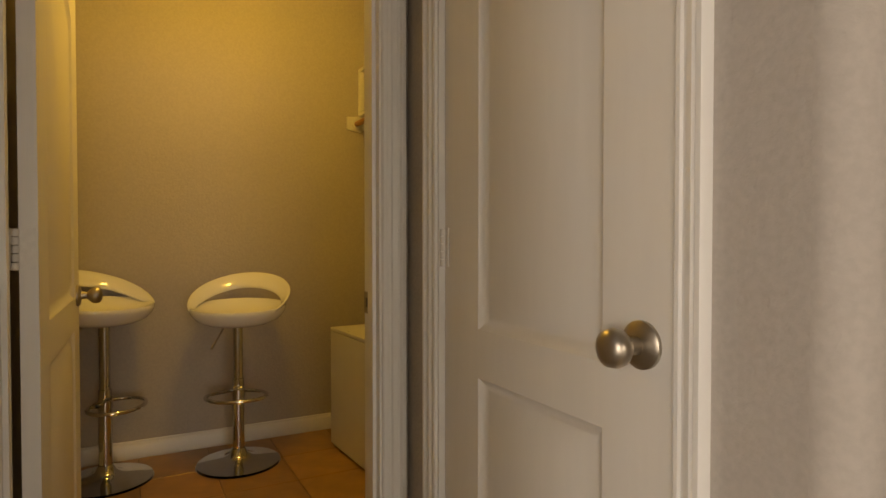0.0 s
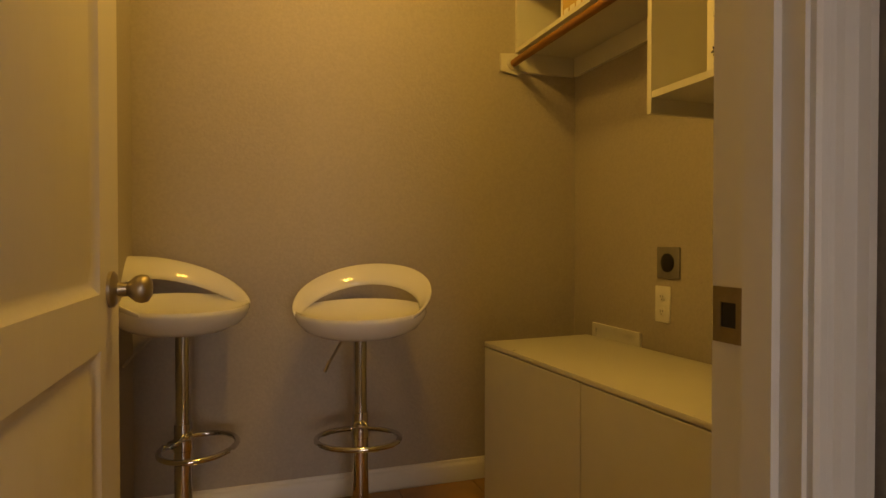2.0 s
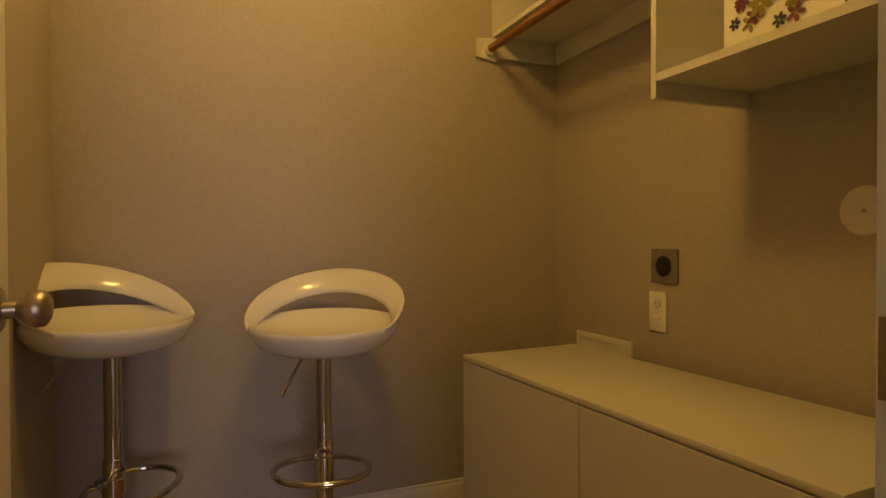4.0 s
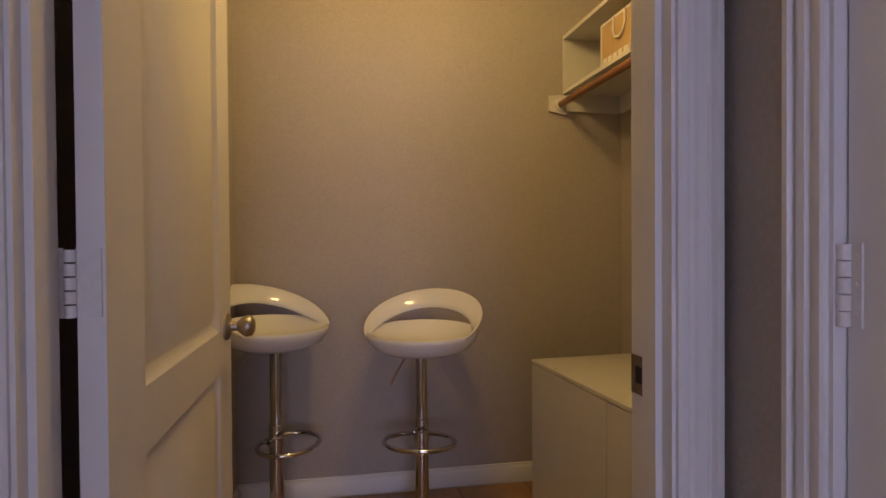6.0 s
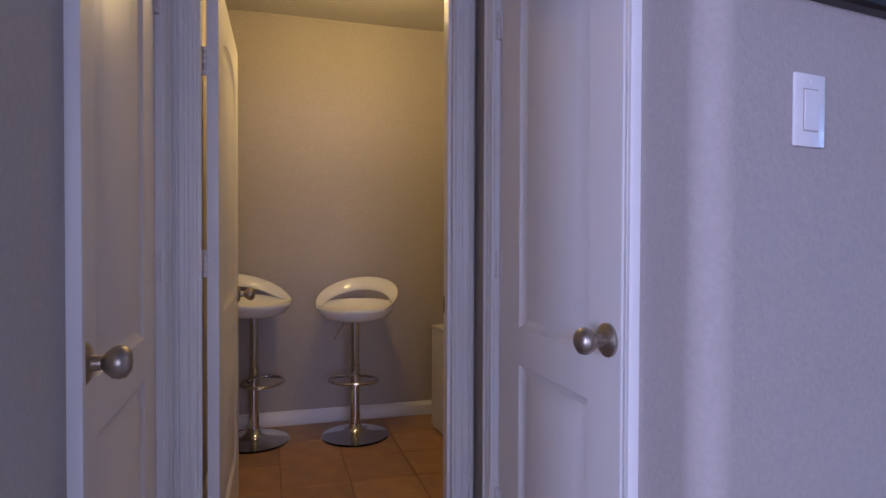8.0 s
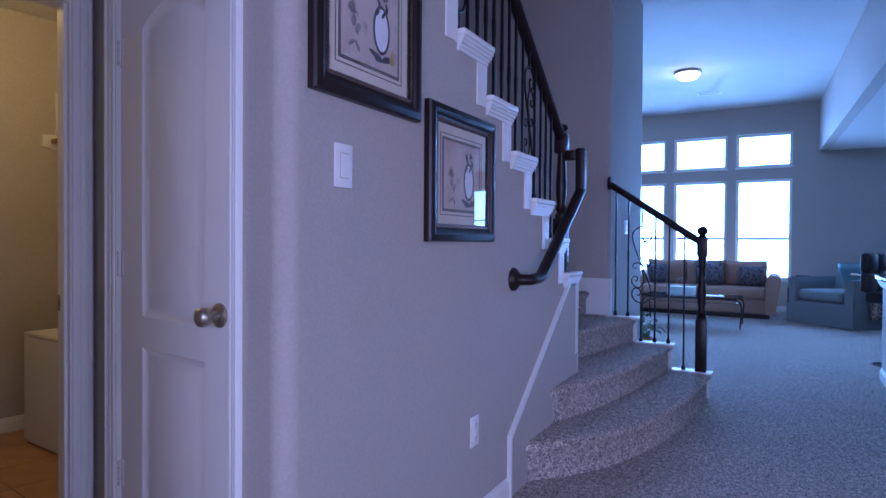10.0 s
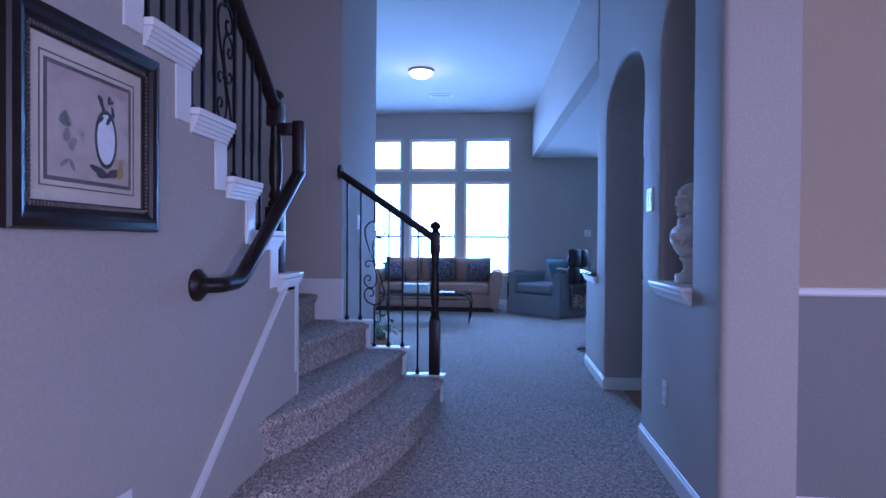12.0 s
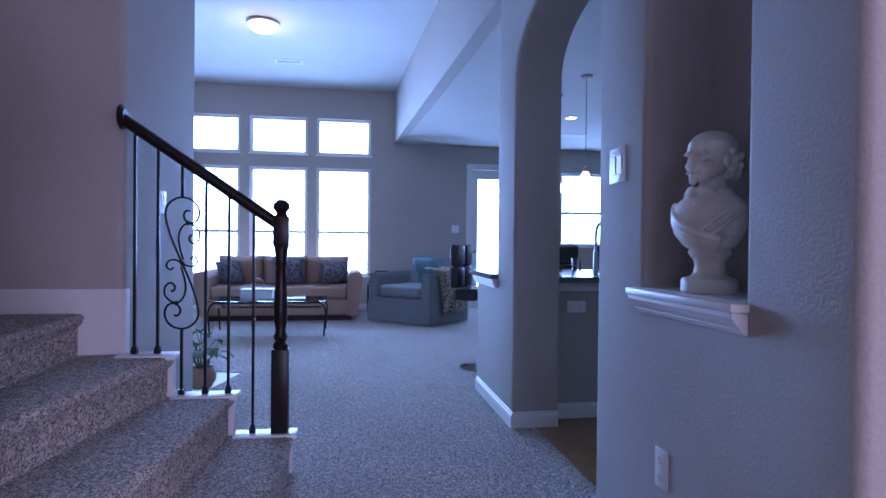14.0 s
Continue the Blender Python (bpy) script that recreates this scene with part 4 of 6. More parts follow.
# floral box
f = thing("floral_box", "white storage box printed with red, navy and olive flowers", "storage box", m=VEST @ pose(1.875, 2.60, 1.481))
part("carton", B((0, -0.23, 0, 0.26, 0.23, 0.25)), M_PAPER_WHITE, f)
inks = [mat("flower_red", (0.45, 0.05, 0.03), 0.7), mat("flower_navy", (0.03, 0.035, 0.09), 0.7), mat("flower_olive", (0.22, 0.2, 0.05), 0.7),
        mat("flower_plum", (0.16, 0.03, 0.07), 0.7)]
rnd = random.Random(5)
for k in range(64):
    yy, zz, rr = rnd.uniform(-0.2, 0.2), rnd.uniform(0.02, 0.23), rnd.uniform(0.014, 0.03)
    bm = bmesh.new()
    petals = rnd.choice((5, 6))
    for j in range(petals):
        a = 2 * math.pi * j / petals + k
        cy, cz = yy + rr * 0.6 * math.cos(a), zz + rr * 0.6 * math.sin(a)
        if not (-0.222 < cy < 0.222 and 0.008 < cz < 0.242):
            continue
        ring = [bm.verts.new((-0.0008 - 0.00005 * k, cy + rr * 0.45 * (math.cos(q) * math.cos(a) - 0.55 * math.sin(q) * math.sin(a)),
                              cz + rr * 0.45 * (math.cos(q) * math.sin(a) + 0.55 * math.sin(q) * math.cos(a)))) for q in (2 * math.pi * i / 9 for i in range(9))]
        bm.faces.new(ring)
    part("printed_flower", bm, inks[k % 4], f)


# outlets and covers on the closet wall
def duplex(name, label, m, w=0.072, h=0.122):
    """Outlet plate on a wall: its face towards -y of m."""
    o = thing(name, label, "outlet", m=m)
    b = bmesh.new()
    rbox(b, -w / 2, -0.007, -h / 2, w / 2, -0.0005, h / 2, 0.003)
    part("plate", b, M_PLATE, o)
    for zc in (0.027, -0.027):
        b = bmesh.new()
        lathe(b, [(0.0165, 0), (0.0165, 0.0022), (0.015, 0.003)], pose(0, -0.0068, zc, 90, 0, 0), 18)
        part("receptacle", b, M_PLATE, o)
        part("slot", B((-0.007, -0.0104, zc - 0.003, -0.0052, -0.0097, zc + 0.007), (0.0052, -0.0104, zc - 0.002, 0.007, -0.0097, zc + 0.006),
                       (-0.0016, -0.0104, zc - 0.011, 0.0016, -0.0097, zc - 0.0075)), M_BLACK, o)
    b = bmesh.new()
    lathe(b, [(0.003, 0), (0.002, 0.0015)], pose(0, -0.007, 0, 90, 0, 0), 8)
    part("screw", b, M_PLATE, o)
    return o


EAST = -90
duplex("wall_outlet", "white duplex outlet on the closet wall", VEST @ pose(CX1, 3.375, 0.815, 0, 0, EAST), 0.080, 0.134)
o = thing("dryer_outlet", "grey dryer outlet with a round black socket", "outlet", m=VEST @ pose(CX1, 3.345, 0.968, 0, 0, EAST))
bm = bmesh.new()
rbox(bm, -0.06, -0.008, -0.057, 0.06, -0.0005, 0.057, 0.003)
part("plate", bm, M_LAMINATE_GREY, o)
bm = bmesh.new()
lathe(bm, [(0.034, 0), (0.034, 0.004), (0.03, 0.006)], pose(0, -0.008, 0, 90, 0, 0), 24)
part("socket", bm, M_BLACK, o)
o = thing("round_wall_cover", "round painted cover plate with a centre screw", "wall cover", m=VEST @ pose(CX1, 2.71, 1.12, 0, 0, EAST))
bm = bmesh.new()
lathe(bm, [(0.058, 0), (0.058, 0.004), (0.055, 0.007), (0.0, 0.008)], pose(0, -0.0005, 0, 90, 0, 0), 40)
part("cover", bm, M_HINGE, o)
bm = bmesh.new()
lathe(bm, [(0.006, 0), (0.005, 0.003)], pose(0, -0.008, 0, 90, 0, 0), 12)
part("screw", bm, M_NICKEL, o)
o = thing("utility_box", "white recessed utility box frame just above the cabinet", "utility box", m=VEST @ pose(CX1, 3.665, 0.62, 0, 0, EAST))
part("frame", B((-0.165, -0.010, -0.08, 0.165, -0.0005, -0.06), (-0.165, -0.010, 0.05, 0.165, -0.0005, 0.07), (-0.165, -0.010, -0.06, -0.14, -0.0005, 0.05),
                (0.14, -0.010, -0.06, 0.165, -0.0005, 0.05)), M_PLATE, o)
part("backing", B((-0.14, -0.003, -0.06, 0.14, -0.0006, 0.05)), M_PLATE, o)

# ---- stairs ----
RS = 0.189
XB = 5.02       # line of the lower balustrade
FRONT = [0.40, 0.665, 0.93, 1.20]      # front of steps 1 to 4 at the balustrade
# plan of the three flared fronts: where each leaves the wall, its bend, its end at the balustrade
FLARE = [((2.89, YP), (3.32, 0.45), (XB, 0.415)), ((3.23, YP), (3.63, 0.80), (XB, 0.69)), ((3.724, 1.165), (4.30, 1.12), (XB, 0.955))]


def step_front(i, n=18):
    """Curved front edge of lower step i, from the wall to the balustrade."""
    p, q, r = FLARE[i]
    return [tuple((1 - u) ** 2 * a + 2 * u * (1 - u) * b + u * u * c for a, b, c in zip(p, q, r)) for u in (k / n for k in range(n + 1))]


def carpet_step(name, front, back, z0, z1, lim=YP - 0.001):
    """A carpeted step with a rounded nosing."""
    bm = bmesh.new()
    prof = [(0.012, z0), (0.012, z1 - 0.06), (-0.004, z1 - 0.045), (-0.014, z1 - 0.028), (-0.012, z1 - 0.01), (-0.002, z1), (0.03, z1 + 0.003)]
    n = len(front)
    rows = []
    for off, z in prof:
        row = []
        for k, (x, y) in enumerate(front):
            a, b = front[max(k - 1, 0)], front[min(k + 1, n - 1)]
            dx, dy = b[0] - a[0], b[1] - a[1]
            ln = math.hypot(dx, dy)
            nx, ny = -dy / ln, dx / ln
            if k == 0:
                nx, ny = 1.0, 0.0
            if k == n - 1:
                nx, ny = 0.0, 1.0
            row.append(bm.verts.new((x + nx * off, min(y + ny * off, lim) if k or lim > 2 else lim, z)))
        rows.append(row)
    for r1, r2 in zip(rows, rows[1:]):
        for k in range(n - 1):
            bm.faces.new((r1[k], r1[k + 1], r2[k + 1], r2[k]))
    top = rows[-1] + [bm.verts.new((x, y, z1 + 0.003)) for x, y in back]
    bm.faces.new(top)
    base = [bm.verts.new((v.co.x, v.co.y, z0)) for v in rows[0]] + [bm.verts.new((x, y, z0)) for x, y in back]
    bm.faces.new(base[::-1])
    hi, lo = top[n - 1:] + [top[0]], base[n - 1:] + [base[0]]
    for k in range(len(hi) - 1):
        bm.faces.new((lo[k], lo[k + 1], hi[k + 1], hi[k]))
    bmesh.ops.remove_doubles(bm, verts=bm.verts[:], dist=0.0003)
    bmesh.ops.recalc_face_normals(bm, faces=bm.faces[:])
    return bm


stairs = thing("staircase", "carpeted staircase with flared lower steps turning into an upper flight", "stairs", kind="structure")
for i in range(3):
    back = [(XB, 1.40), (3.724, 1.40)] if i == 2 else [(XB, 1.40), (3.724, 1.40), (3.724, YP - 0.002), (FLARE[i][0][0] + 0.2, YP - 0.002)]
    part("step", carpet_step("step", step_front(i), back, 0.001 + RS * i, RS * (i + 1), 9.0 if i == 2 else YP - 0.001), M_CARPET, stairs, smooth=50)
bm = carpet_step("landing", [(3.724, 1.33), (4.1, 1.335), (4.6, 1.34), (5.052, 1.345)], [(5.052, 2.15), (3.724, 2.15)], RS * 3 + 0.001, RS * 4, 9.0)
part("landing", bm, M_CARPET, stairs, "carpeted landing")
for k in range(7):
    xr = 3.70 - TREAD * k
    bm = bmesh.new()
    rbox(bm, xr - TREAD - 0.02, YP + 0.125, 0.3 + RISE * k, xr + 0.015, 2.15, RS * 5 + RISE * k - 0.01, 0.02, 3)
    part("step", bm, M_CARPET, stairs, smooth=50)

# white skirt on the picture wall and landing walls
bm = bmesh.new()
poly = [(2.70, 0.0), (2.70, 0.27), (3.56, 0.93), (3.66, 0.93), (3.70, 0.93), (3.70, 0.0)]
prism(bm, poly, YP - 0.012, YP - 0.0005, "y")
solid("trim_skirt", bm, M_WALL, "painted skirt board beside the lower steps", "skirt board")
bm = bmesh.new()
prism(bm, [(2.685, 0.0), (2.70, 0.0), (2.70, 0.27), (3.56, 0.93), (3.545, 0.945), (2.685, 0.285)], YP - 0.020, YP - 0.0004, "y")
box(bm, 3.66, YP - 0.014, 0.5, 3.704, YP - 0.0004, 0.964)
box(bm, 3.7005, YP - 0.014, 0.0, 3.714, YP + 0.124, 0.964)
solid("trim_skirt_cap", bm, M_TRIM, "white moulding along the skirt board and wall end", "trim")
bm = B((5.055, 1.1705, RS * 3 + 0.004, 5.0695, 2.15, 0.868), (5.056, 1.155, RS * 3, 5.10, 1.169, 0.868), (3.72, 2.146, RS * 4, 5.05, 2.159, 0.868))
solid("trim_landing_skirt", bm, M_TRIM, "white skirt board round the stair landing", "skirt board")

# stepped white cap on the knee wall
for k, (xr, zt) in enumerate(STEPS[:8]):
    c = thing("knee_wall_cap", "white moulded cap on a step of the stair wall", "trim", "knee wall caps", "structure")
    xl = xr - TREAD
    bm = bmesh.new()
    rbox(bm, xl + 0.012, YP - 0.035, zt + 0.001, xr + 0.030, YP + 0.15, zt + 0.026, 0.006)
    part("cap_board", bm, M_TRIM, c)
    bm = bmesh.new()
    for j in range(4):
        box(bm, xl + 0.014, YP - 0.030 + 0.006 * j, zt - 0.014 * (j + 1), xr + 0.024 - 0.005 * j, YP - 0.0005, zt - 0.014 * j)
    part("cove_moulding", bm, M_TRIM, c)
    bm = B((xr - 0.075, YP - 0.008, zt - RISE - 0.03, xr + 0.002, YP - 0.0004, zt - 0.056), (xr + 0.0005, YP - 0.006, zt - RISE + 0.028, xr + 0.012, YP + 0.126, zt - 0.0005))
    if k:
        part("riser_board", bm, M_TRIM, c)


def baluster(x, y, z0, z1, parent):
    b = bmesh.new()
    box(b, x - 0.006, y - 0.006, z0, x + 0.006, y + 0.006, z1)
    zt = (z0 + z1) / 2
    for k in range(9):
        a = radians(20 * k)
        z = zt - 0.04 + 0.009 * k
        box(b, x - 0.0075 - 0.001 * math.sin(a), y - 0.0075, z, x + 0.0075 + 0.001 * math.sin(a), y + 0.0075, z + 0.006)
    box(b, x - 0.013, y - 0.013, z0, x + 0.013, y + 0.013, z0 + 0.022)
    box(b, x - 0.010, y - 0.010, z0 + 0.022, x + 0.010, y + 0.010, z0 + 0.034)
    return part("baluster", b, M_IRON, parent, smooth=30)


def scroll(parent, place, z0, z1, w):
    """An iron scroll panel: a tall S whose ends curl back on themselves, each end held to a small opposite curl. place(u, z) gives the world point."""
    h, zc = (z1 - z0) / 2, (z0 + z1) / 2
    # one half, from the middle up to the curl; the other half is its point reflection
    arm = [(0.00, 0.00), (-0.22, 0.14), (-0.55, 0.36), (-0.80, 0.58), (-0.90, 0.75), (-0.78, 0.88), (-0.42, 0.97), (0.0, 1.0), (0.45, 0.97), (0.80, 0.88), (0.92, 0.76),
           (0.78, 0.65), (0.48, 0.61), (0.18, 0.65), (0.08, 0.73), (0.22, 0.80), (0.42, 0.79)]
    curl = [(0.06, 0.05), (-0.12, 0.22), (-0.20, 0.38), (-0.08, 0.52), (0.22, 0.60), (0.60, 0.58), (0.92, 0.48), (0.90, 0.36), (0.62, 0.30), (0.38, 0.35), (0.44, 0.42), (0.60, 0.42)]
    tip = [(0.0, 0.0), (0.38, -0.05), (0.72, -0.03), (0.84, 0.05), (0.62, 0.10), (0.46, 0.06)]
    for sg in (1, -1):
        for line, r in ((arm, 0.0052), (curl, 0.0045), (tip, 0.0045)):
            fine = []
            for k in range(len(line) - 1):
                a, b_, c, d_ = line[max(k - 1, 0)], line[k], line[k + 1], line[min(k + 2, len(line) - 1)]
                for t in (0.0, 0.25, 0.5, 0.75):
                    fine.append(tuple(0.5 * (2 * b_[q] + (c[q] - a[q]) * t + (2 * a[q] - 5 * b_[q] + 4 * c[q] - d_[q]) * t * t + (3 * b_[q] - a[q] - 3 * c[q] + d_[q]) * t ** 3)
                                      for q in (0, 1)))
            fine.append(line[-1])
            b = bmesh.new()
            tube(b, [place(sg * u * w, zc + sg * v * h) for u, v in fine], r, 6)
            part("scroll", b, M_IRON, parent, "curled wrought iron scroll", smooth=50)
    for u, v in ((0.0, 0.0), (0.30, 0.61), (-0.30, -0.61)):
        b = bmesh.new()
        bmesh.ops.create_uvsphere(b, u_segments=8, v_segments=6, radius=0.011, matrix=Matrix.Translation(place(u * w, zc + v * h)))
        part("scroll_collar", b, M_IRON, parent, smooth=60)


def newel(parent, x, y, z0, z1):
    b = bmesh.new()
    h = z1 - z0
    s = 0.038
    rbox(b, x - s, y - s, z0, x + s, y + s, z0 + 0.36 * h, 0.004)
    t = 0.36 * h
    lathe(b, [(0.034, t), (0.036, t + 0.02), (0.025, t + 0.035), (0.034, t + 0.055), (0.022, t + 0.085), (0.030, t + 0.12), (0.032, t + 0.20), (0.026, t + 0.30),
              (0.022, t + 0.38), (0.030, t + 0.40), (0.024, t + 0.415), (0.034, 0.80 * h)], pose(x, y, z0), 20)
    rbox(b, x - s * 0.92, y - s * 0.92, z0 + 0.80 * h, x + s * 0.92, y + s * 0.92, z0 + 0.93 * h, 0.004)
    lathe(b, [(0.030, 0.93 * h), (0.022, 0.945 * h), (0.040, 0.965 * h), (0.036, 0.985 * h), (0.018, h), (0.0, h + 0.004)], pose(x, y, z0), 20)
    return part("newel_post", b, M_DARK, parent, "dark turned newel post", smooth=40)


def rail_along(parent, pts, r=0.03, name="handrail"):
    b = bmesh.new()
    tube(b, pts, r, 14, flat=0.86)
    return part(name, b, M_DARK, parent, "dark stained wooden handrail", smooth=50)


# lower balustrade, towards the living room
lb = thing("lower_balustrade", "dark newel, rail and black iron balusters beside the lower steps", "balustrade", kind="structure")
newel(lb, XB, 0.47, RS + 0.0125, 1.285)
rail_along(lb, [(XB, 0.475, 1.165), (XB, 1.166, 1.636)], 0.031)
bm = bmesh.new()
lathe(bm, [(0.055, 0), (0.055, 0.012), (0.042, 0.022)], pose(XB, 1.169, 1.641, 90, 0, 0), 24)
part("rosette", bm, M_DARK, lb)


def rail_z(y):
    return 1.165 + (y - 0.475) * (0.51 / 0.691) - 0.026


for i, yy in enumerate((0.593, 0.703, 0.804, 0.907, 1.01, 1.108)):
    k = 0 if i < 1 else (1 if i < 4 else 2)
    if i == 3:
        z0 = RS * 2 + 0.0125
        b = bmesh.new()
        box(b, XB - 0.006, yy - 0.006, z0, XB + 0.006, yy + 0.006, 0.692)
        box(b, XB - 0.006, yy - 0.006, 1.286, XB + 0.006, yy + 0.006, rail_z(yy))
        box(b, XB - 0.013, yy - 0.013, z0, XB + 0.013, yy + 0.013, z0 + 0.022)
        part("baluster", b, M_IRON, lb, smooth=30)
        scroll(lb, lambda u, z, yy=yy: (XB, yy - u, z), 0.690, 1.288, 0.080)
    else:
        baluster(XB, yy, RS * (k + 1) + 0.0125, rail_z(yy), lb)
for k in range(3):
    c = thing("tread_end_cap", "white painted end cap of a lower step", "trim", "tread end caps", "structure")
    yb = FRONT[k + 1] if k < 2 else 1.165
    bm = bmesh.new()
    rbox(bm, XB - 0.055, FRONT[k] - 0.01, RS * (k + 1) - 0.012, XB + 0.055, yb + 0.012, RS * (k + 1) + 0.012, 0.005)
    part("cap_board", bm, M_TRIM, c)
    bm = B((XB + 0.001, FRONT[k] + 0.012, 0.001 if k == 0 else 0.001, XB + 0.038, yb - 0.001 if k < 2 else 1.168, RS * (k + 1) - 0.0125))
    part("stringer", bm, M_TRIM, c)

# upper balustrade on the knee wall
ub = thing("upper_balustrade", "black iron balusters and dark rail on the stepped stair wall", "balustrade", kind="structure")
YB = YP + 0.058
newel(ub, 3.585, YB, STEPS[0][1] + 0.027, 1.86)


def upper_rail(x):
    return 1.77 + (3.58 - x) * RISE / TREAD


rail_along(ub, [(3.58, YB, upper_rail(3.58)), (1.60, YB, upper_rail(1.60))], 0.031)
for k, (xr, zt) in enumerate(STEPS[1:8]):
    for j, off in enumerate((0.045, 0.128, 0.211)):
        x = xr - off
        if k in (1, 4) and j == 1:
            continue
        baluster(x, YB, zt + 0.027, upper_rail(x) - 0.028, ub)
    if k in (1, 4):
        x = xr - 0.128
        b = bmesh.new()
        zb = zt + 0.027
        box(b, x - 0.006, YB - 0.006, zb, x + 0.006, YB + 0.006, zb + 0.12)
        box(b, x - 0.006, YB - 0.006, upper_rail(x) - 0.12, x + 0.006, YB + 0.006, upper_rail(x) - 0.02)
        part("baluster", b, M_IRON, ub, smooth=30)
        scroll(ub, lambda u, z, x=x: (x + u, YB, z), zb + 0.11, upper_rail(x) - 0.11, 0.066)

# wall-mounted handrail that returns to the upper newel
hr = thing("wall_handrail", "dark wooden handrail fixed to the stair wall by a round rosette", "handrail", kind="structure")
bm = bmesh.new()
lathe(bm, [(0.054, 0), (0.054, 0.010), (0.043, 0.020), (0.033, 0.03)], pose(2.735, YP - 0.0005, 0.993, 90, 0, 0), 28)
part("rosette", bm, M_DARK, hr, smooth=50)
yo = YP - 0.075
pts = [(2.735, YP - 0.02, 0.993), (2.735, YP - 0.05, 0.993), (2.75, yo, 0.993), (2.78, yo, 0.993), (2.865, yo, 0.995), (2.90, yo, 1.004), (2.935, yo, 1.025), (3.53, yo, 1.46)]
rail_along(hr, pts, 0.030)
b = bmesh.new()
rbox(b, 3.50, yo - 0.026, 1.44, 3.556, yo + 0.026, 1.70, 0.010)
rbox(b, 3.505, yo + 0.026, 1.635, 3.555, YB - 0.037, 1.69, 0.006)
part("gooseneck", b, M_DARK, hr)

# ---- hall things ----


def disc(bm, cx, cz, rx, rz, y, n=20, rot=0.0):
    vs = []
    for k in range(n):
        a = 2 * math.pi * k / n
        u, v = rx * math.cos(a), rz * math.sin(a)
        vs.append(bm.verts.new((cx + u * math.cos(rot) - v * math.sin(rot), y, cz + u * math.sin(rot) + v * math.cos(rot))))
    bm.faces.new(vs)


M_INK = mat("print_ink", (0.035, 0.035, 0.04), 0.8, 0, 60, 0.4)
M_PEAR = mat("print_pear", (0.34, 0.25, 0.07), 0.8, 0, 30, 0.3)
M_MIRROR_PRINT = mat("print_mirror", (0.50, 0.50, 0.52), 0.8, 0, 30, 0.1)
M_PRINT_GREY = mat("print_grey", (0.20, 0.18, 0.17), 0.8, 0, 26, 0.6)
M_GROOVE = mat("frame_bead", (0.11, 0.075, 0.06), 0.3, 0, 30, 0.3)


def picture(x0, x1, z0, z1, label):
    w, h = x1 - x0, z1 - z0
    p = thing("framed_picture", label, "picture", "still life pictures", m=pose(x0, YP - 0.0015, z0))
    fw = 0.064
    prof = [(0, 0), (0, 0.020), (0.005, 0.028), (0.024, 0.032), (0.036, 0.028), (0.044, 0.021), (0.056, 0.017), (fw, 0.016), (fw, 0)]
    bm = bmesh.new()
    rings = []
    for a, d in prof:
        rings.append([bm.verts.new(v) for v in ((a, -d, a), (w - a, -d, a), (w - a, -d, h - a), (a, -d, h - a))])
    n = len(prof)
    fs = []
    for i in range(n):
        r1, r2 = rings[i], rings[(i + 1) % n]
        for k in range(4):
            fs.append(bm.faces.new((r1[k], r1[(k + 1) % 4], r2[(k + 1) % 4], r2[k])))
    bmesh.ops.recalc_face_normals(bm, faces=fs)
    part("frame", bm, M_DARK, p, smooth=20)
    bm = bmesh.new()
    a = 0.055
    step = 0.0105
    for k in range(int((w - 2 * a) / step)):
        for zz in (a, h - a):
            rbox(bm, a + k * step + 0.001, -0.0225, zz - 0.0055, a + (k + 1) * step - 0.0018, -0.017, zz + 0.0055, 0.0018, 1)
    for k in range(int((h - 2 * a) / step)):
        for xx in (a, w - a):
            rbox(bm, xx - 0.0055, -0.0225, a + k * step + 0.001, xx + 0.0055, -0.017, a + (k + 1) * step - 0.0018, 0.0018, 1)
    part("beading", bm, M_GROOVE, p, "beaded inner edge")
    part("mount", B((fw, -0.008, fw, w - fw, -0.001, h - fw)), M_CREAM, p, "cream picture mount")
    i1, i2 = 0.096, 0.120

    def frame_line(i, t, y):
        return B((i, y - 0.001, i, w - i, y, i + t), (i, y - 0.001, h - i - t, w - i, y, h - i), (i, y - 0.001, i + t, i + t, y, h - i - t),
                 (w - i - t, y - 0.001, i + t, w - i, y, h - i - t))
    part("mount_line", frame_line(i1, 0.0035, -0.0081), M_MATLINE, p)
    part("mount_bevel", frame_line(i2 - 0.010, 0.010, -0.0082), M_MATLINE, p)
    part("print", B((i2, -0.0092, i2, w - i2, -0.0082, h - i2)), M_PRINT, p, "muted still life print")
    cx, cz = w * 0.60, h * 0.47
    y = -0.0096
    bm = bmesh.new()
    disc(bm, cx, cz, 0.043, 0.074, y, 28)
    part("print_mirror_rim", bm, M_INK, p)
    bm = bmesh.new()
    disc(bm, cx, cz, 0.034, 0.063, y - 0.0003, 28)
    part("print_mirror", bm, M_MIRROR_PRINT, p)
    bm = bmesh.new()
    rnd = random.Random(3)
    for k in range(9):
        disc(bm, cx + rnd.uniform(-0.025, 0.025), cz + 0.075 + rnd.uniform(-0.03, 0.03), rnd.uniform(0.008, 0.018), rnd.uniform(0.004, 0.009), y - 0.0006 - 0.0001 * k, 7, rnd.uniform(0, 3))
    part("print_ribbon", bm, M_INK, p)
    bm = bmesh.new()
    for k in range(6):
        disc(bm, cx + rnd.uniform(-0.04, 0.03), cz - 0.088 + rnd.uniform(-0.01, 0.01), rnd.uniform(0.015, 0.03), 0.008, y - 0.0016 - 0.0001 * k, 9, rnd.uniform(-0.4, 0.4))
    part("print_shadow", bm, M_INK, p)
    bm = bmesh.new()
    disc(bm, cx + 0.052, cz - 0.078, 0.014, 0.017, y - 0.0024, 14)
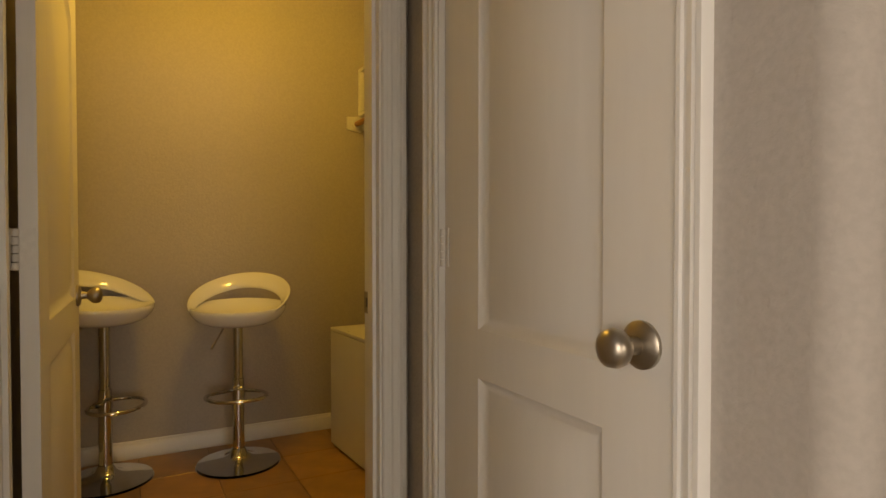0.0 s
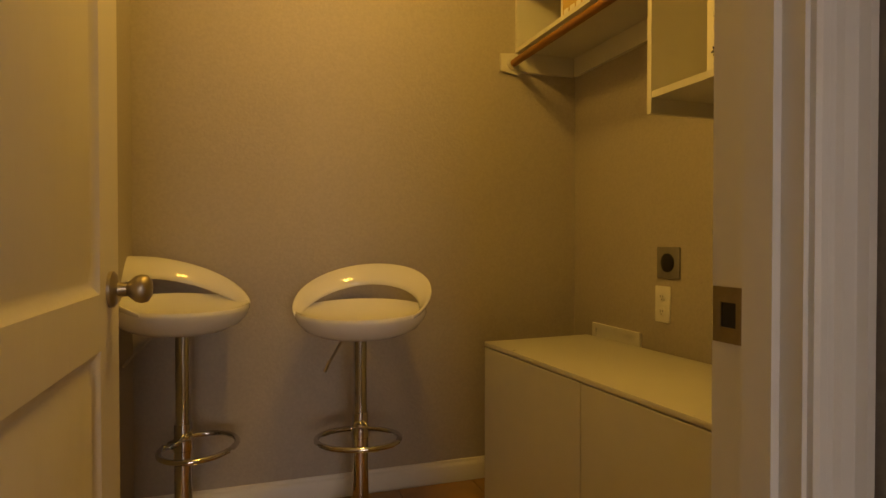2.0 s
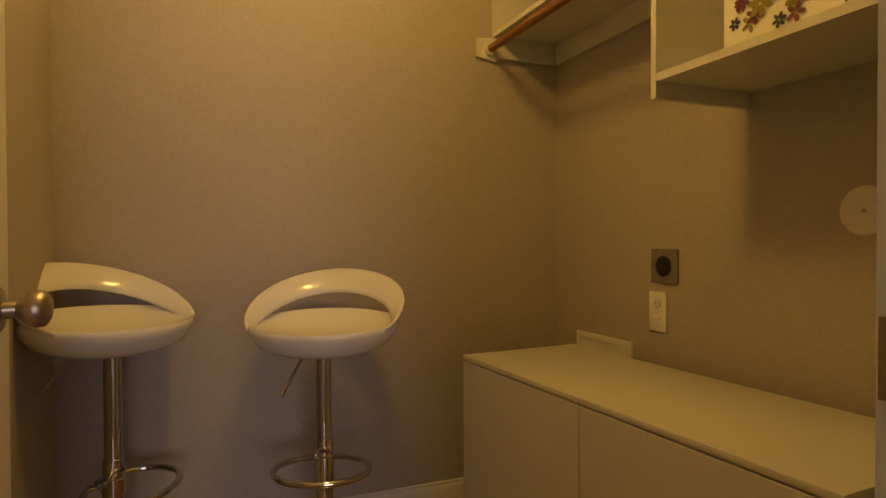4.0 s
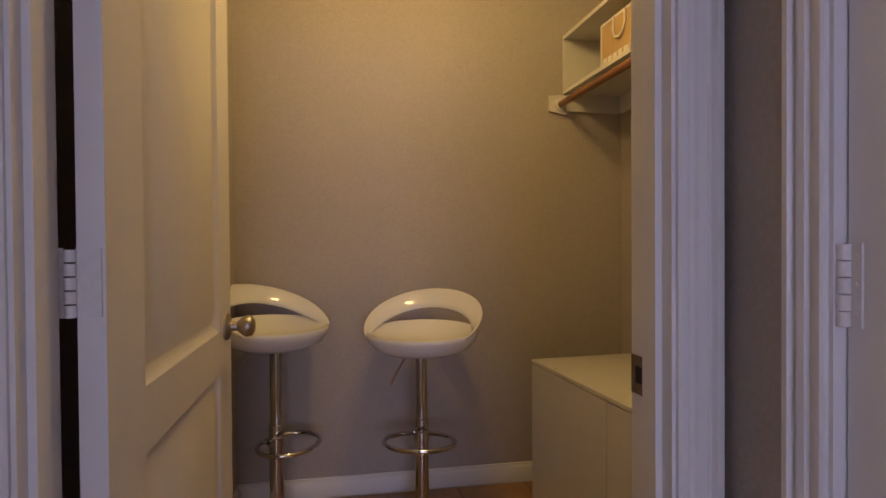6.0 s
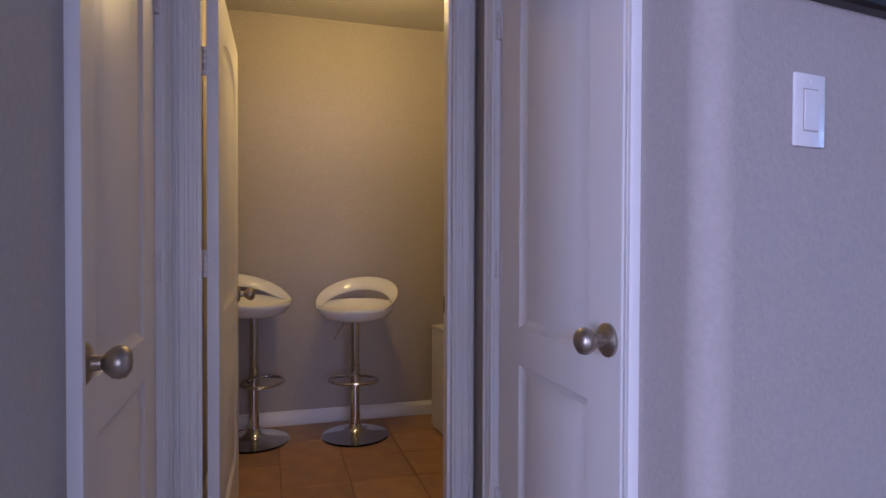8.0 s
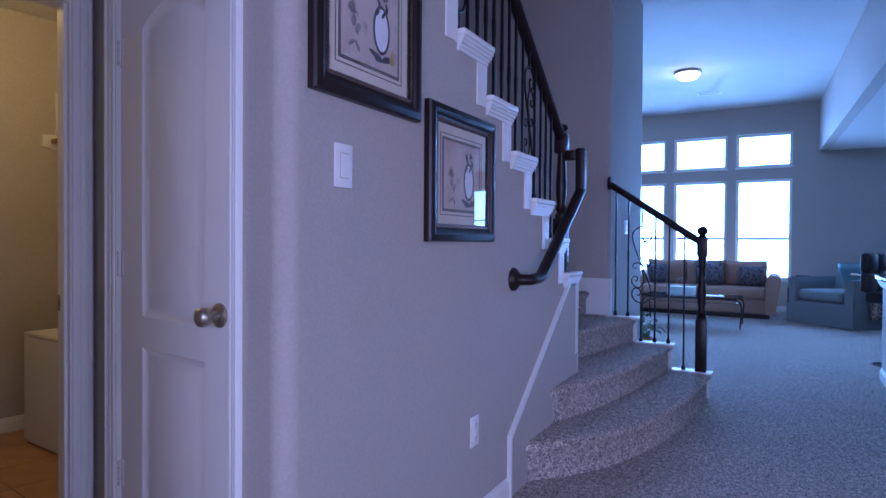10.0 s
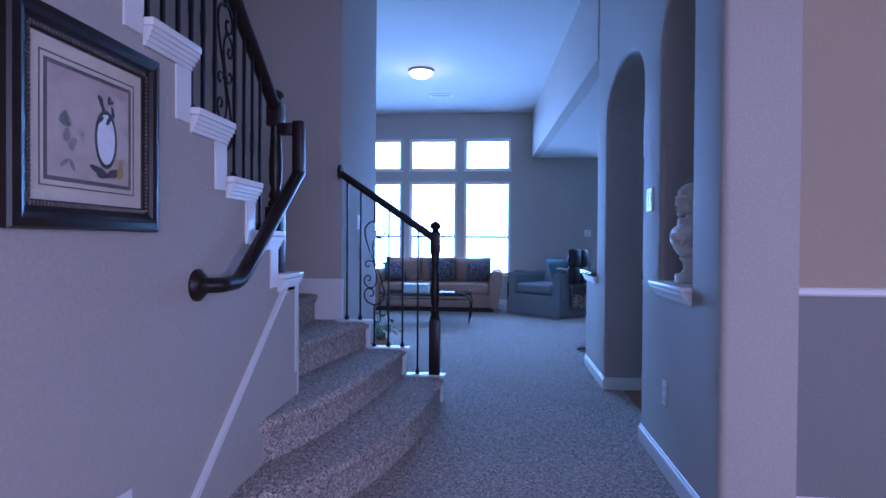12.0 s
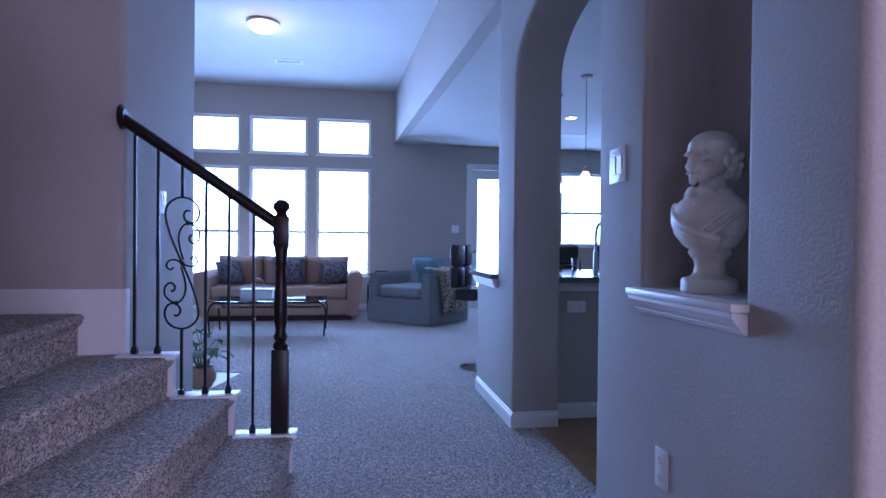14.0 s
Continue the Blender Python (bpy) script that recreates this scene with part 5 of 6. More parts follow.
    disc(bm, cx + 0.054, cz - 0.058, 0.008, 0.014, y - 0.0026, 12)
    part("print_pear", bm, M_PEAR, p)
    bm = bmesh.new()
    for k in range(10):
        disc(bm, w * 0.33 + rnd.uniform(-0.02, 0.025), cz - 0.02 + rnd.uniform(-0.065, 0.05), rnd.uniform(0.01, 0.022), rnd.uniform(0.006, 0.012), y - 0.0028 - 0.0001 * k, 8, rnd.uniform(0, 3))
    part("print_urn", bm, M_PRINT_GREY, p)
    g = part("glazing", B((fw, -0.0150, fw, w - fw, -0.0142, h - fw)), M_PICGLASS, p, "reflecting picture glass")
    g.visible_shadow = False
    return p


picture(1.374, 1.889, 1.560, 2.070, "dark beaded picture frame with still life print on stair wall")
picture(1.948, 2.474, 1.165, 1.654, "dark beaded picture frame with mirror still life beside the handrail")


def rocker(m, gangs=1, h=0.122):
    s = thing("light_switch", "white rocker light switch plate" if gangs == 1 else "white double rocker light switch plate", "light switch", m=m)
    w = 0.076 if gangs == 1 else 0.122
    b = bmesh.new()
    rbox(b, -w / 2, -0.007, -h / 2, w / 2, -0.0005, h / 2, 0.003)
    part("plate", b, M_PLATE, s)
    for g in range(gangs):
        c = 0 if gangs == 1 else (-0.023 + 0.046 * g)
        b = bmesh.new()
        prism(b, [(-0.0065, -0.033), (-0.0085, -0.033), (-0.0115, 0.0), (-0.0095, 0.033), (-0.0065, 0.033)], c - 0.0165, c + 0.0165, "x")
        part("rocker", b, M_PLATE, s)
        # flat darker sheet: the shade round the rocker put in as colour
        part("rocker_shade", B((c - 0.0185, -0.0076, -0.0355, c + 0.0185, -0.0069, 0.0355)), M_WALL, s, "darker strip standing in for shade round the rocker")
        for zz in (-0.048, 0.048):
            b = bmesh.new()
            lathe(b, [(0.003, 0), (0.002, 0.0012)], pose(c, -0.007, zz, 90, 0, 0), 8)
            part("screw", b, M_PLATE, s)
    return s


rocker(pose(1.516, YP, 1.375))
duplex("wall_outlet", "white duplex outlet low on the stair wall", pose(2.345, YP, 0.402))
rocker(pose(4.21, YR, 1.384, 0, 0, 180), 2, 0.128)
duplex("wall_outlet", "white duplex outlet under the niche", pose(3.878, YR, 0.397, 0, 0, 180))
rocker(pose(5.62, 1.17, 1.30), 2)
rocker(pose(XW, -1.60, 1.32, 0, 0, -90), 2)

# niche sill
s = thing("niche_sill", "white moulded sill under the arched niche", "sill", kind="structure")
b = bmesh.new()
rbox(b, NX0 - 0.03, YR - 0.001, 0.928, NX1 + 0.03, YR + 0.054, 0.952, 0.006)
part("sill_board", b, M_TRIM, s)
part("sill_top", B((NX0 + 0.001, YR - 0.234, 0.901, NX1 - 0.001, YR - 0.0015, 0.952)), M_TRIM, s)
b = bmesh.new()
prism(b, [(YR + 0.0005, 0.927), (YR + 0.046, 0.927), (YR + 0.046, 0.916), (YR + 0.041, 0.912), (YR + 0.038, 0.906), (YR + 0.031, 0.898), (YR + 0.026, 0.892),
          (YR + 0.021, 0.889), (YR + 0.021, 0.884), (YR + 0.015, 0.881), (YR + 0.012, 0.874), (YR + 0.0005, 0.872)], NX0 - 0.022, NX1 + 0.022, "x")
part("cove_moulding", b, M_TRIM, s)

# plaster bust of a balding bearded man in a draped cloak
def blob(bm, c, r, rot=(0, 0, 0), seg=14):
    m = pose(*c, *rot) @ Matrix.Diagonal((*r, 1))
    bmesh.ops.create_uvsphere(bm, u_segments=seg, v_segments=10, radius=1, matrix=m)


def loft(bm, levels, power=2.3, seg=28):
    """A closed body through rounded rings, each (z, half width, front y, back y)."""
    rings = []
    for z, w, yf, yb in levels:
        ring = []
        for q in range(seg):
            a = 2 * math.pi * q / seg
            c, s_ = math.cos(a), math.sin(a)
            x = w * math.copysign(abs(c) ** (2 / power), c)
            y = (yf + yb) / 2 + (yb - yf) / 2 * math.copysign(abs(s_) ** (2 / power), s_)
            ring.append(bm.verts.new((x, y, z)))
        rings.append(ring)
    for lo, hi in zip(rings, rings[1:]):
        for q in range(seg):
            bm.faces.new((lo[q], lo[(q + 1) % seg], hi[(q + 1) % seg], hi[q]))
    bm.faces.new(list(reversed(rings[0])))
    bm.faces.new(rings[-1])


bm = bmesh.new()
lathe(bm, [(0.0, 0.0), (0.080, 0.0), (0.083, 0.006), (0.083, 0.034), (0.078, 0.042), (0.058, 0.046), (0.048, 0.056), (0.043, 0.074), (0.046, 0.094), (0.058, 0.108),
           (0.064, 0.118), (0.05, 0.13), (0.0, 0.132)], None, 36)
# local -y is the way he looks
loft(bm, [(0.120, 0.050, -0.045, 0.045), (0.136, 0.082, -0.062, 0.054), (0.165, 0.108, -0.078, 0.060), (0.200, 0.122, -0.086, 0.066), (0.232, 0.126, -0.082, 0.068),
          (0.256, 0.114, -0.070, 0.064), (0.276, 0.086, -0.054, 0.056), (0.292, 0.050, -0.036, 0.050)])
blob(bm, (0, 0.010, 0.300), (0.040, 0.044, 0.056))
loft(bm, [(0.316, 0.014, -0.072, -0.030), (0.328, 0.032, -0.080, -0.005), (0.345, 0.043, -0.078, 0.030), (0.365, 0.050, -0.074, 0.062), (0.382, 0.055, -0.069, 0.082),
          (0.392, 0.057, -0.074, 0.088), (0.412, 0.060, -0.078, 0.092), (0.432, 0.058, -0.070, 0.088), (0.450, 0.048, -0.052, 0.072), (0.462, 0.031, -0.028, 0.048),
          (0.467, 0.012, -0.005, 0.026)], 2.2)
blob(bm, (0, -0.085, 0.374), (0.0085, 0.016, 0.024), (-20, 0, 0))       # nose
blob(bm, (0, -0.090, 0.360), (0.011, 0.009, 0.007))
blob(bm, (0, -0.080, 0.336), (0.013, 0.007, 0.004))                     # lip
blob(bm, (0, -0.078, 0.320), (0.013, 0.012, 0.014))                     # chin tuft
for sx in (-1, 1):
    blob(bm, (sx * 0.023, -0.074, 0.398), (0.021, 0.010, 0.0055), (0, sx * 8, sx * 18))     # brow
    blob(bm, (sx * 0.015, -0.080, 0.344), (0.015, 0.006, 0.004), (0, sx * 20, sx * 14))    # moustache
    blob(bm, (sx * 0.022, -0.066, 0.383), (0.009, 0.007, 0.005))
    blob(bm, (sx * 0.034, -0.054, 0.364), (0.013, 0.016, 0.013))
    blob(bm, (sx * 0.057, 0.004, 0.376), (0.007, 0.012, 0.020))
    for k, (y, z, r) in enumerate(((0.022, 0.402, 0.020), (0.040, 0.384, 0.024), (0.036, 0.358, 0.024), (0.062, 0.366, 0.024), (0.052, 0.338, 0.022), (0.070, 0.394, 0.022),
                                   (0.030, 0.336, 0.016), (0.066, 0.346, 0.020))):
        blob(bm, (sx * (0.053 - 0.002 * k), y, z), (0.017, r * 0.72, r * 0.62), (10 * k, 0, 0))
    blob(bm, (sx * 0.034, -0.046, 0.276), (0.046, 0.010, 0.024), (34, sx * 34, sx * 30))   # collar wings
    blob(bm, (sx * 0.050, 0.010, 0.292), (0.012, 0.042, 0.010), (0, sx * 40, 0))
for k in range(5):
    blob(bm, (0.005 * (-1) ** k, -0.070 - 0.004 * k, 0.256 - 0.014 * k), (0.010, 0.006, 0.006))


def fold(p0, p1, p2, r):
    pts = []
    for k in range(13):
        u = k / 12
        pts.append(tuple((1 - u) ** 2 * a + 2 * u * (1 - u) * q + u * u * c for a, q, c in zip(p0, p1, p2)))
    tube(bm, pts, r, 8)


for p0, p1, p2, r in (((-0.118, -0.02, 0.258), (-0.05, -0.14, 0.190), (0.095, -0.066, 0.158), 0.009), ((-0.122, -0.02, 0.236), (-0.04, -0.14, 0.168), (0.088, -0.060, 0.142), 0.007),
                      ((-0.122, -0.01, 0.210), (-0.03, -0.12, 0.150), (0.076, -0.055, 0.132), 0.006), ((0.112, -0.02, 0.256), (0.10, -0.10, 0.21), (0.035, -0.088, 0.180), 0.007),
                      ((0.120, 0.0, 0.240), (0.13, -0.08, 0.20), (0.07, -0.082, 0.168), 0.006)):
    fold(p0, p1, p2, r)
bust = solid("portrait_bust", bm, M_STONE, "cream plaster bust of a bearded man on round socle", "bust", kind="", smooth=60,
             m=pose(3.80, -0.908, 0.9525, 0, 0, 197) @ Matrix.Diagonal((0.97, 0.97, 1.04, 1)))
remesh = bust.modifiers.new("fuse", "REMESH")
remesh.mode, remesh.voxel_size, remesh.use_smooth_shade = "VOXEL", 0.003, True
soft_mod = bust.modifiers.new("soften", "SMOOTH")
soft_mod.factor, soft_mod.iterations = 0.25, 1

# ---- kitchen side ----
solid("wall_bar_front", B((5.93, YR - T, 0, 6.51, YR, 0.80)), M_WALL, "greige half wall at the end of the kitchen bar", "wall")
solid("wall_bar_knee", B((5.70, -3.3, 0, 5.84, YR - T - 0.001, 0.80)), M_WALL, "greige knee wall under the kitchen counter", "wall")
baseboard([(5.70, -3.3, 5.70, YR - T - 0.002, -1, 0)], "baseboard_bar")
c = thing("kitchen_counter", "speckled granite counter on a white moulded ledge", "counter")
b = bmesh.new()
prism(b, [(5.60, -3.3), (6.62, -3.3), (6.62, -0.765), (5.935, -0.765), (5.935, YR - T - 0.004), (5.60, YR - T - 0.004)], 0.858, 0.892)
part("granite_top", b, M_GRANITE, c)
b = bmesh.new()
for z, d in ((0.838, 0.034), (0.82, 0.028), (0.80, 0.018)):
    box(b, 5.933, YR + 0.0005, z, 6.512 + d, YR + d, z + 0.0195)
    box(b, 6.5105, YR - T, z, 6.512 + d, YR + 0.0004, z + 0.0195)
box(b, 5.67, -3.3, 0.801, 5.86, YR - T - 0.004, 0.857)
box(b, 5.935, YR - T, 0.8005, 6.51, YR, 0.857)
part("ledge_moulding", b, M_TRIM, c)
b = bmesh.new()
box(b, 5.845, -3.3, 0.10, 6.48, YR - T - 0.003, 0.80)
part("base_cabinet", b, M_CAB, c)
o = duplex("wall_outlet", "white outlet turned sideways on the knee wall", pose(5.70, -1.26, 0.70, 0, 0, -90) @ pose(0, 0, 0, 0, 90, 0))
f = thing("faucet", "chrome gooseneck kitchen faucet on the counter", "faucet", m=pose(6.32, -1.66, 0.893))
b = bmesh.new()
lathe(b, [(0.028, 0), (0.028, 0.012), (0.02, 0.02), (0.018, 0.13), (0.013, 0.15)], None, 18)
part("body", b, M_CHROME, f, smooth=50)
b = bmesh.new()
pts = [(0, 0, 0.14), (0, 0, 0.27)] + [(0.07 - 0.07 * math.cos(radians(a)), -0.07 + 0.07 * math.cos(radians(a)), 0.27 + 0.09 * math.sin(radians(a))) for a in range(15, 166, 15)] + \
      [(0.138, -0.138, 0.25), (0.14, -0.14, 0.20)]
tube(b, pts, 0.0115, 12)
part("spout", b, M_CHROME, f, smooth=60)
b = bmesh.new()
tube(b, [(0, -0.018, 0.09), (0, -0.05, 0.10), (0.0, -0.075, 0.15)], 0.006, 8)
part("lever", b, M_CHROME, f)
g = thing("drinking_glass", "clear glass tumbler on the counter", "glass", m=pose(6.15, -1.44, 0.893))
b = bmesh.new()
lathe(b, [(0.0, 0), (0.030, 0), (0.034, 0.10), (0.0315, 0.10), (0.028, 0.006), (0.0, 0.006)], None, 20)
part("tumbler", b, M_GLASS, g, smooth=50)


def leather_stool(m, tall=True):
    s = thing("leather_bar_stool", "black leather swivel stool on a chrome pedestal by the bar", "bar stool", "black bar stools", m=m)
    b = bmesh.new()
    lathe(b, [(0.0, 0.0), (0.20, 0.0), (0.20, 0.008), (0.10, 0.022), (0.04, 0.04), (0.030, 0.06), (0.030, 0.60), (0.0, 0.60)], None, 28)
    part("pedestal", b, M_CHROME, s, smooth=50)
    b = bmesh.new()
    for i in range(2):
        for j in range(2):
            rbox(b, -0.21 + 0.21 * i, -0.20 + 0.20 * j, 0.60, -0.002 + 0.21 * i, -0.002 + 0.20 * j, 0.70, 0.022, 3)
    part("seat", b, M_LEATHER, s, smooth=60)
    b = bmesh.new()
    for i in range(2):
        for j in range(2):
            rbox(b, -0.21 + 0.21 * i, 0.165, 0.70 + 0.19 * j, -0.002 + 0.21 * i, 0.245, 0.888 + 0.19 * j, 0.028, 3)
    part("backrest", b, M_LEATHER, s, "quilted black leather backrest", smooth=60)
    return s


leather_stool(pose(7.22, -1.02, 0.0, 0, 0, -30))
leather_stool(pose(7.5, -1.9, 0.0, 0, 0, -85))
leather_stool(pose(8.1, -2.75, 0.0, 0, 0, -85))


def pendant(m):
    p = thing("pendant_lamp", "frosted bell glass pendant lamp on a thin metal stem", "pendant lamp", "kitchen pendants", m=m)
    b = bmesh.new()
    lathe(b, [(0.055, 0), (0.055, -0.022), (0.02, -0.03), (0.006, -0.032)], None, 24)
    part("canopy", b, M_NICKEL, p, smooth=50)
    b = bmesh.new()
    tube(b, [(0, 0, -0.03), (0, 0, -0.88)], 0.005, 8)
    part("stem", b, M_NICKEL, p)
    b = bmesh.new()
    lathe(b, [(0.012, -0.86), (0.024, -0.87), (0.024, -0.90), (0.03, -0.91)], None, 18)
    part("socket", b, M_NICKEL, p, smooth=40)
    b = bmesh.new()
    lathe(b, [(0.026, -0.91), (0.038, -0.93), (0.048, -0.97), (0.056, -1.01), (0.075, -1.04), (0.072, -1.04), (0.05, -1.008), (0.03, -0.94)], None, 28)
    part("shade", b, M_SHADE, p, "lit frosted glass shade", smooth=60)
    return p


pendant(pose(7.48, -2.06, ZK))
pendant(pose(8.25, -2.06, ZK))
r = thing("recessed_light", "small lit recessed ceiling light", "ceiling light", m=pose(9.3, -2.62, ZK))
b = bmesh.new()
lathe(b, [(0.085, -0.0005), (0.085, -0.006), (0.065, -0.007), (0.062, -0.002)], None, 28)
part("trim_ring", b, M_TRIM, r)
b = bmesh.new()
lathe(b, [(0.060, -0.0005), (0.060, -0.003)], None, 24)
part("lens", b, M_BULB, r)


def vent(name, x, y, z, label):
    v = thing(name, label, "vent", m=pose(x, y, z))
    part("frame", B((-0.09, -0.18, -0.012, 0.09, -0.155, -0.0005), (-0.09, 0.155, -0.012, 0.09, 0.18, -0.0005), (-0.09, -0.155, -0.012, -0.065, 0.155, -0.0005),
                    (0.065, -0.155, -0.012, 0.09, 0.155, -0.0005)), M_TRIM, v)
    part("backing", B((-0.065, -0.155, -0.002, 0.065, 0.155, -0.0006)), M_BLACK, v)
    for k in range(13):
        b = bmesh.new()
        yy = -0.144 + 0.024 * k
        prism(b, [(yy - 0.006, -0.010), (yy + 0.006, -0.004), (yy + 0.007, -0.0055), (yy - 0.005, -0.0115)], -0.064, 0.064, "x")
        part("slat", b, M_TRIM, v)


vent("ceiling_vent", 10.39, 0.96, ZC, "white slatted ceiling vent in the living room")
vent("ceiling_vent", 10.4, -3.1, ZK, "white slatted ceiling vent in the kitchen")
l = thing("ceiling_lamp", "flush dome ceiling lamp with a lit frosted bowl", "ceiling lamp", m=pose(8.98, 1.10, ZC))
b = bmesh.new()
lathe(b, [(0.175, -0.0005), (0.18, -0.012), (0.172, -0.03), (0.155, -0.034)], None, 36)
part("rim", b, M_NICKEL, l, smooth=50)
b = bmesh.new()
lathe(b, [(0.155, -0.030), (0.145, -0.062), (0.115, -0.090), (0.06, -0.108), (0.0, -0.112)], None, 36)
part("bowl", b, M_BULB, l, "lit frosted glass bowl", smooth=60)
b = bmesh.new()
lathe(b, [(0.010, -0.112), (0.012, -0.118), (0.006, -0.128), (0.0, -0.13)], None, 12)
part("finial", b, M_NICKEL, l)

# ---- living room ----
s = thing("sofa", "tan upholstered sofa with loose cushions under the windows", "sofa")
y0, y1, xf, xb = -0.05, 2.17, 10.42, 11.40
b = bmesh.new()
rbox(b, xf + 0.06, y0 + 0.12, 0.07, xb - 0.02, y1 - 0.12, 0.30, 0.025, 3)
part("base", b, M_SOFA, s, smooth=50)
part("plinth", B((xf + 0.08, y0 + 0.14, 0.0, xb - 0.05, y1 - 0.14, 0.069)), M_DARK, s, "dark wooden plinth")
for ya, sg in ((y0, 1), (y1, -1)):
    b = bmesh.new()
    prof = [(0.06, 0.07), (0.20, 0.07), (0.20, 0.56), (0.17, 0.64), (0.12, 0.67), (0.04, 0.67), (-0.01, 0.62), (0.0, 0.50), (0.03, 0.30)]
    prism(b, [(ya + sg * p, q) for p, q in prof], xf, xb - 0.02, "x")
    bmesh.ops.bevel(b, geom=[e for e in b.edges if e.calc_length() > 0.3], offset=0.015, segments=2, affect="EDGES")
    part("arm", b, M_SOFA, s, smooth=50)
b = bmesh.new()
prism(b, [(xb - 0.30, 0.30), (xb - 0.02, 0.07), (xb - 0.02, 0.78), (xb - 0.06, 0.83), (xb - 0.13, 0.83), (xb - 0.17, 0.78)], y0 + 0.19, y1 - 0.19, "y")
part("back", b, M_SOFA, s, smooth=40)
ym = (y0 + y1) / 2
for ya, yb in ((y0 + 0.205, ym - 0.003), (ym + 0.003, y1 - 0.205)):
    b = bmesh.new()
    rbox(b, xf + 0.02, ya, 0.302, xb - 0.24, yb, 0.47, 0.045, 4)
    part("seat_cushion", b, M_SOFA, s, smooth=60)
for k in range(3):
    yc = y0 + 0.20 + (y1 - y0 - 0.40) * (k + 0.5) / 3
    b = bmesh.new()
    pad(b, pose(xb - 0.27, yc, 0.67, 0, 76, 0), 0.44, 0.645, 0.24, n=14, power=0.22, seed=k)
    part("back_cushion", b, M_SOFA, s, smooth=80)


def cushion(x, y, z, size, rot, material, label, seed):
    c = thing("throw_cushion", label, "cushion", m=pose(x, y, z, *rot))
    b = bmesh.new()
    pad(b, Matrix.Identity(4), size, size, 0.16, seed=seed)
    part("cover", b, material, c, smooth=80)
    b = bmesh.new()
    rnd = random.Random(seed)
    for k in range(60):
        u = (k % 15 + 0.5) / 15 - 0.5
        side = k // 15
        p = [(u, -0.5), (0.5, u), (-u, 0.5), (-0.5, -u)][side]
        d = [(0, -1), (1, 0), (0, 1), (-1, 0)][side]
        r = rnd.uniform(0.02, 0.034)
        px, py = p[0] * size, p[1] * size
        tube(b, [(px * 0.985, py * 0.985, 0), (px + d[0] * r, py + d[1] * r, rnd.uniform(-0.008, 0.008))], 0.006, 5, 0.003)
    part("fringe", b, material, c)


cushion(10.84, 0.36, 0.64, 0.36, (0, 60, 14), M_CUSHION, "dark patterned fringed cushion on the sofa", 1)
cushion(10.86, 0.98, 0.67, 0.42, (0, 64, -4), M_CUSHION, "grey fringed cushion in the middle of the sofa", 2)
cushion(10.84, 1.78, 0.64, 0.36, (0, 60, -14), M_CUSHION, "dark patterned fringed cushion at the sofa's end", 3)

# armchair
ch = thing("armchair", "blue-grey upholstered armchair with a skirt", "armchair", m=pose(10.42, -0.84, 0, 0, 0, -133) @ Matrix.Diagonal((1.1, 1.1, 1.03, 1)))
b = bmesh.new()
rbox(b, -0.44, -0.42, 0.02, 0.44, 0.40, 0.33, 0.03, 3)
part("base", b, M_CHAIR, ch, smooth=50)
b = bmesh.new()
rbox(b, -0.31, -0.43, 0.335, 0.31, 0.22, 0.49, 0.045, 4)
part("seat_cushion", b, M_CHAIR, ch, smooth=60)
for sg in (-1, 1):
    b = bmesh.new()
    prism(b, [(sg * 0.32, 0.02), (sg * 0.47, 0.02), (sg * 0.47, 0.56), (sg * 0.45, 0.64), (sg * 0.38, 0.66), (sg * 0.33, 0.62)], -0.42, 0.42, "y")
    bmesh.ops.bevel(b, geom=[e for e in b.edges if e.calc_length() > 0.3], offset=0.02, segments=2, affect="EDGES")
    part("arm", b, M_CHAIR, ch, smooth=50)
b = bmesh.new()
prism(b, [(0.18, 0.33), (0.42, 0.33), (0.50, 0.80), (0.44, 0.86), (0.34, 0.84)], -0.36, 0.36, "x")
bmesh.ops.bevel(b, geom=b.edges[:], offset=0.03, segments=3, affect="EDGES")
part("back", b, M_CHAIR, ch, smooth=60)
b = bmesh.new()
n = 60
for k in range(n):
    u0, u1 = k / n, (k + 1) / n
    def ring(u):
        per = u * 4
        s_, f_ = int(per) % 4, per - int(per)
        cs = [(-0.475, -0.435), (0.475, -0.435), (0.475, 0.43), (-0.475, 0.43)]
        a, c2 = cs[s_], cs[(s_ + 1) % 4]
        w_ = 0.006 * math.sin(u * 190)
        return a[0] + (c2[0] - a[0]) * f_ + (w_ if s_ % 2 else 0), a[1] + (c2[1] - a[1]) * f_ + (0 if s_ % 2 else w_)
    (xa, ya), (xb2, yb2) = ring(u0), ring(u1)
    b.faces.new([b.verts.new(v) for v in ((xa, ya, 0.012), (xb2, yb2, 0.012), (xb2, yb2, 0.27), (xa, ya, 0.27))])
bmesh.ops.remove_doubles(b, verts=b.verts[:], dist=0.001)
part("skirt", b, M_CHAIR, ch)
cushion(10.56, -0.98, 0.70, 0.40, (0, 64, -43), M_TEAL, "plain teal cushion in the armchair", 5)
th = thing("throw_blanket", "animal print throw draped over the armchair's side", "blanket", m=pose(10.42, -0.84, 0, 0, 0, -133) @ Matrix.Diagonal((1.1, 1.1, 1.03, 1)))
b = bmesh.new()
cols, rows_ = 16, 26
path = [(0.26, 0.70), (0.33, 0.69), (0.395, 0.69), (0.46, 0.672), (0.495, 0.60), (0.505, 0.45), (0.51, 0.28), (0.50, 0.12)]
grid = []
